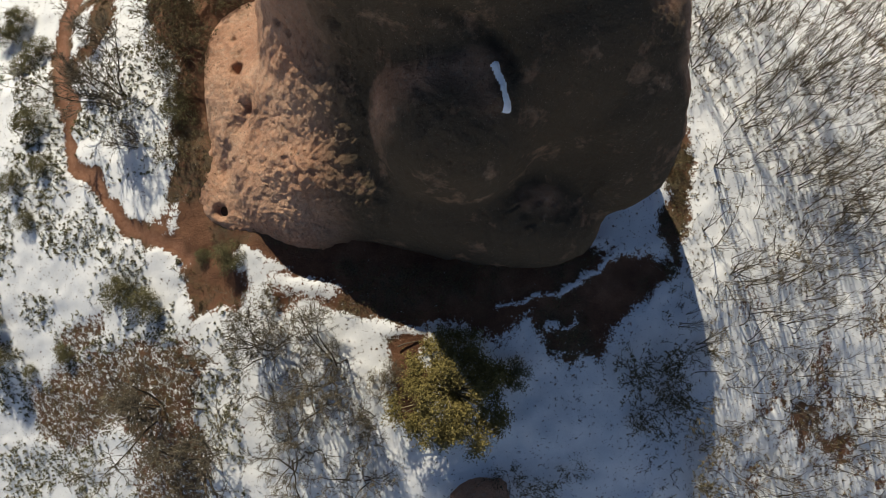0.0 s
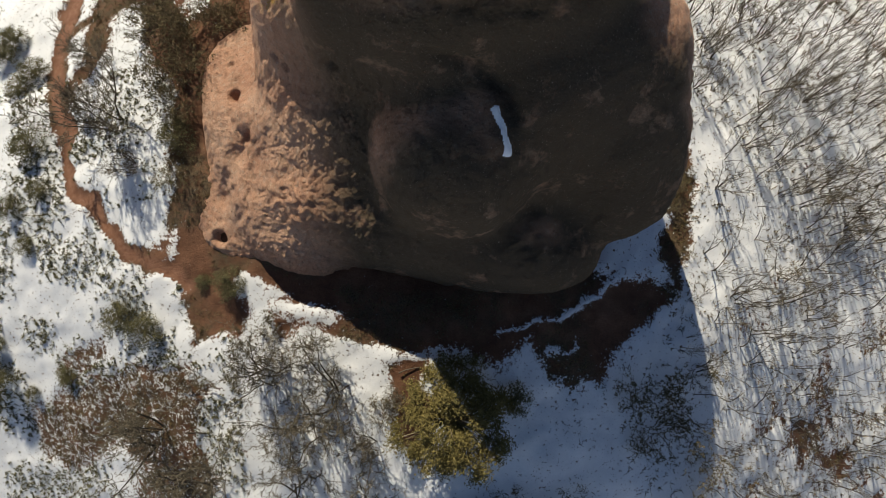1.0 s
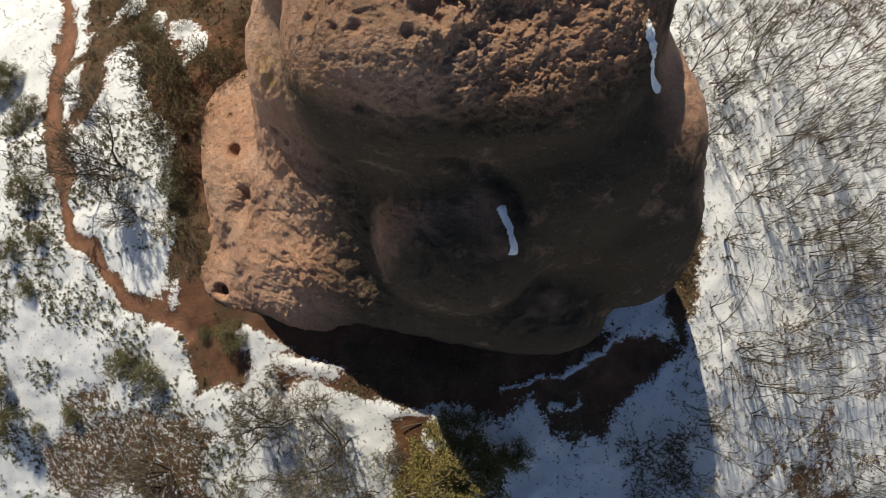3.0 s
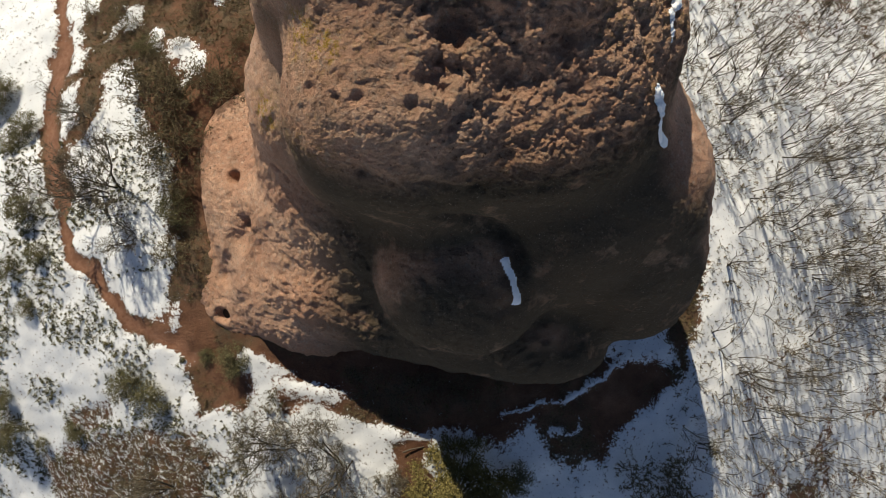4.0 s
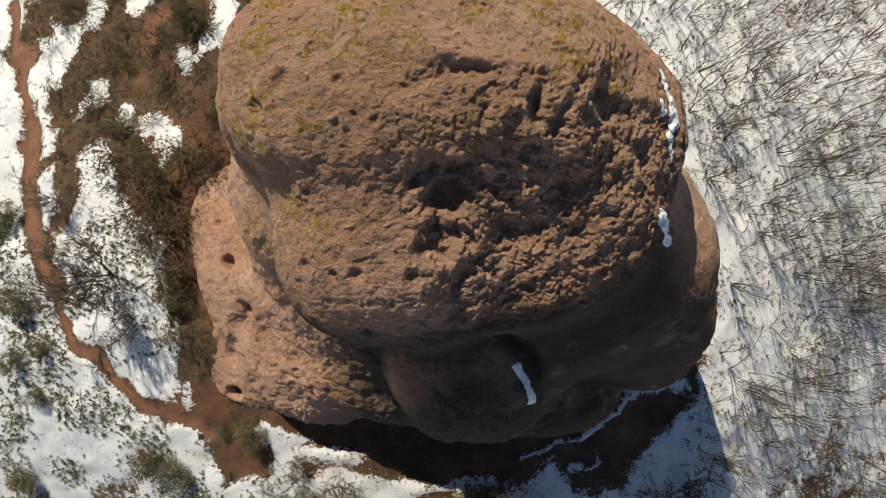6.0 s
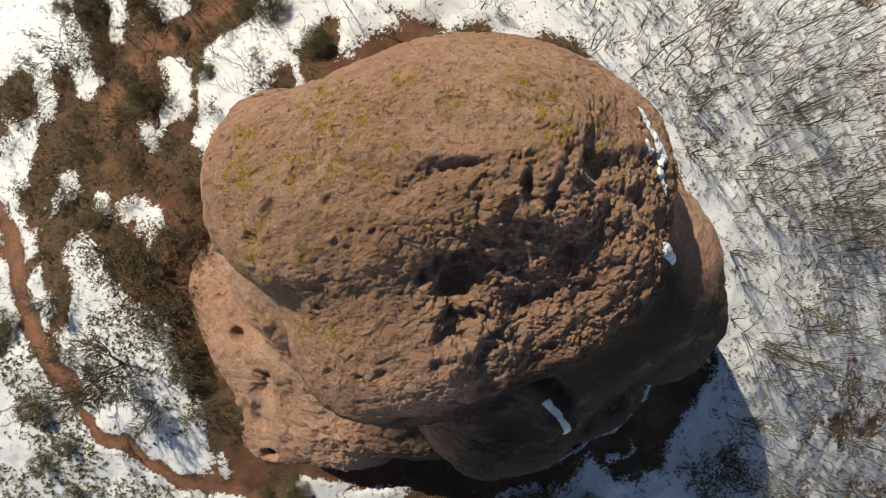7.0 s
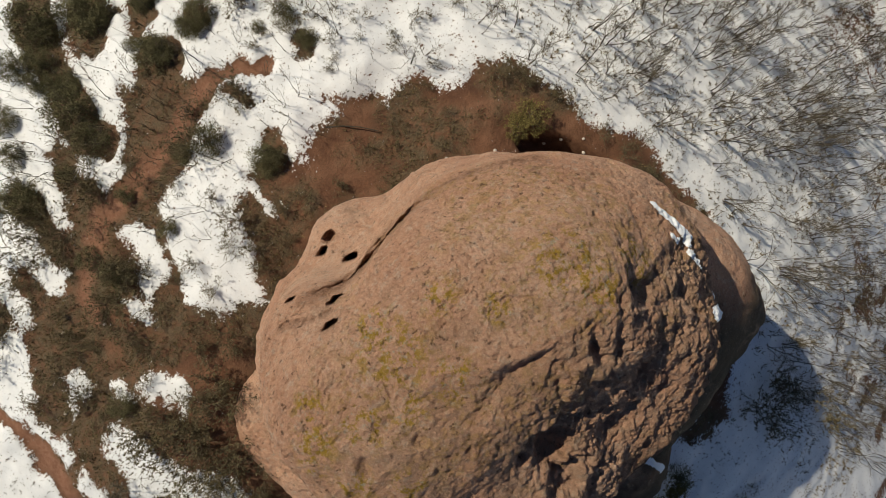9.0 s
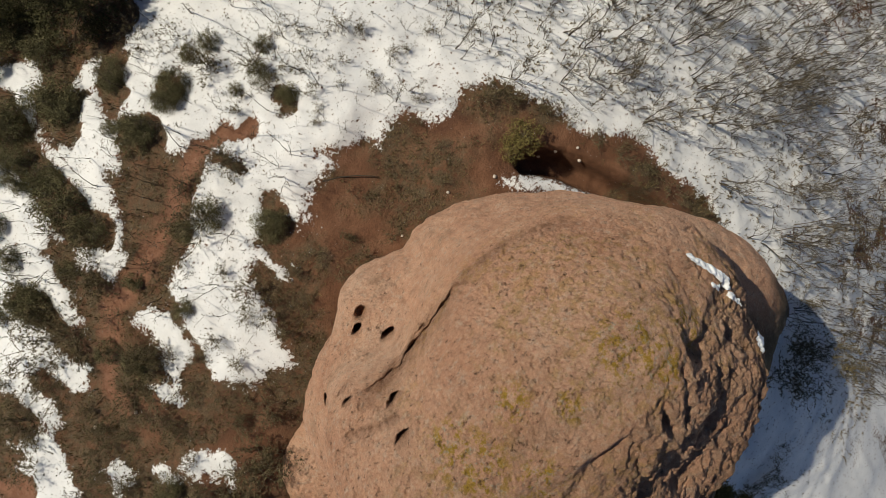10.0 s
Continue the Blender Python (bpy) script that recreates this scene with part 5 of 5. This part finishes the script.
c += g4.normal(0, 1, c.shape) * np.repeat(g4.uniform(0.02, 0.10, len(x)), 8)[:, None] * np.array((1, 1, 0.6))
tagged(new("grass_tufts", mesh_from("grass_tufts", *tufts(g4, c, 0.095, 2), SAGE, False)), "small grey-green tufts dotting the snow", "grass", kind="stuff")
tuft_field("snow_grass", "dead stalks poking through thin snow", 8500, (-40, 10, -16, 60), on_snow, 0.14, GRASS_DARK, 2)
tuft_field("dry_grass", "dry straw-coloured grass and litter on red soil", 42000, (-40, 20, -14, 60), on_soil, 0.16, STRAW, 3)
tuft_field("forest_litter", "dead leaves and stalks under the thicket", 16000, (14, 52, -20, 55), lambda x, y, rng: fbm(flat3(x, y) * 0.3, 3, 84) + rng.uniform(-0.6, 0.6, len(x)) > -0.1, 0.2, STRAW, 4)


# ---- stones and dead wood ----
def stone(name, seed, size, label, category, group="", mat=None):
    """A worn boulder: a squashed ball pushed about by noise."""
    bm = bmesh.new()
    bmesh.ops.create_icosphere(bm, subdivisions=4 if size > 0.8 else 2, radius=1.0)
    v = np.array([w.co[:] for w in bm.verts])
    shape = 1 + 0.28 * fbm(v * 0.9 + seed, 3, seed) + 0.06 * fbm(v * 3.5, 2, seed + 3)
    v = v * shape[:, None] * np.array((1.0, 0.8, 0.6)) * size
    for w, co in zip(bm.verts, v):
        w.co = co
    me = bpy.data.meshes.new(name)
    bm.to_mesh(me)
    bm.free()
    me.materials.append(mat or ROCK)
    for poly in me.polygons:
        poly.use_smooth = True
    return tagged(new(name, me), label, category, group)


big = stone("boulder", 3, 2.3, "red sandstone boulder half sunk in snow", "boulder")
big.matrix_basis = pose(2.9, -9.6, float(ground_z(2.9, -9.6)[0]) + 0.15, 0, 0, 35)
pale = stone("pale_stone", 6, 0.17, "small pale stone on red soil", "stone", "loose stones", plain("pale_stone", (0.42, 0.36, 0.31), (0.6, 0.54, 0.48), 3.0))
PALE_SPOTS = [(11.7, 24.8), (12.4, 24.3), (13.5, 23.4), (13.2, 22.6), (-22.0, 34.4), (1.1, 28.2), (7.9, 26.4), (5.1, 27.9), (-25.5, 30.1), (-19.0, 33.0), (-14.4, 35.0)]
for k, (x, y) in enumerate(PALE_SPOTS):
    m = pose(x, y, float(ground_z(x, y)[0]) + 0.05, 0, 0, 67 * k)
    if k == 0:
        pale.matrix_basis = m
    else:
        ob = copy_thing(pale, m)
        ob.scale = [0.6 + 0.5 * ((k * 0.618) % 1)] * 3
for k, (x, y, turn, length) in enumerate([(-17.2, -3.5, 8, 2.2), (1.6, 33.2, -35, 3.4), (-2.2, 0.9, 30, 1.5)]):
    g2 = np.random.default_rng(40 + k)
    pieces = grow(g2, np.array((-length / 2, 0, 0.06)), np.array((1.0, 0, 0.02)), length, 0.06, 0, [], 0.12, (1, 2), 0.0, 0.012)
    log = tagged(new("fallen_branch", mesh_from("fallen_branch", *tube(pieces, 6), OAK_BARK)), "dead grey branch lying on the ground", "branch", "fallen branches")
    log.matrix_basis = pose(x, y, float(ground_z(x, y)[0]) + 0.03, 0, 0, turn)
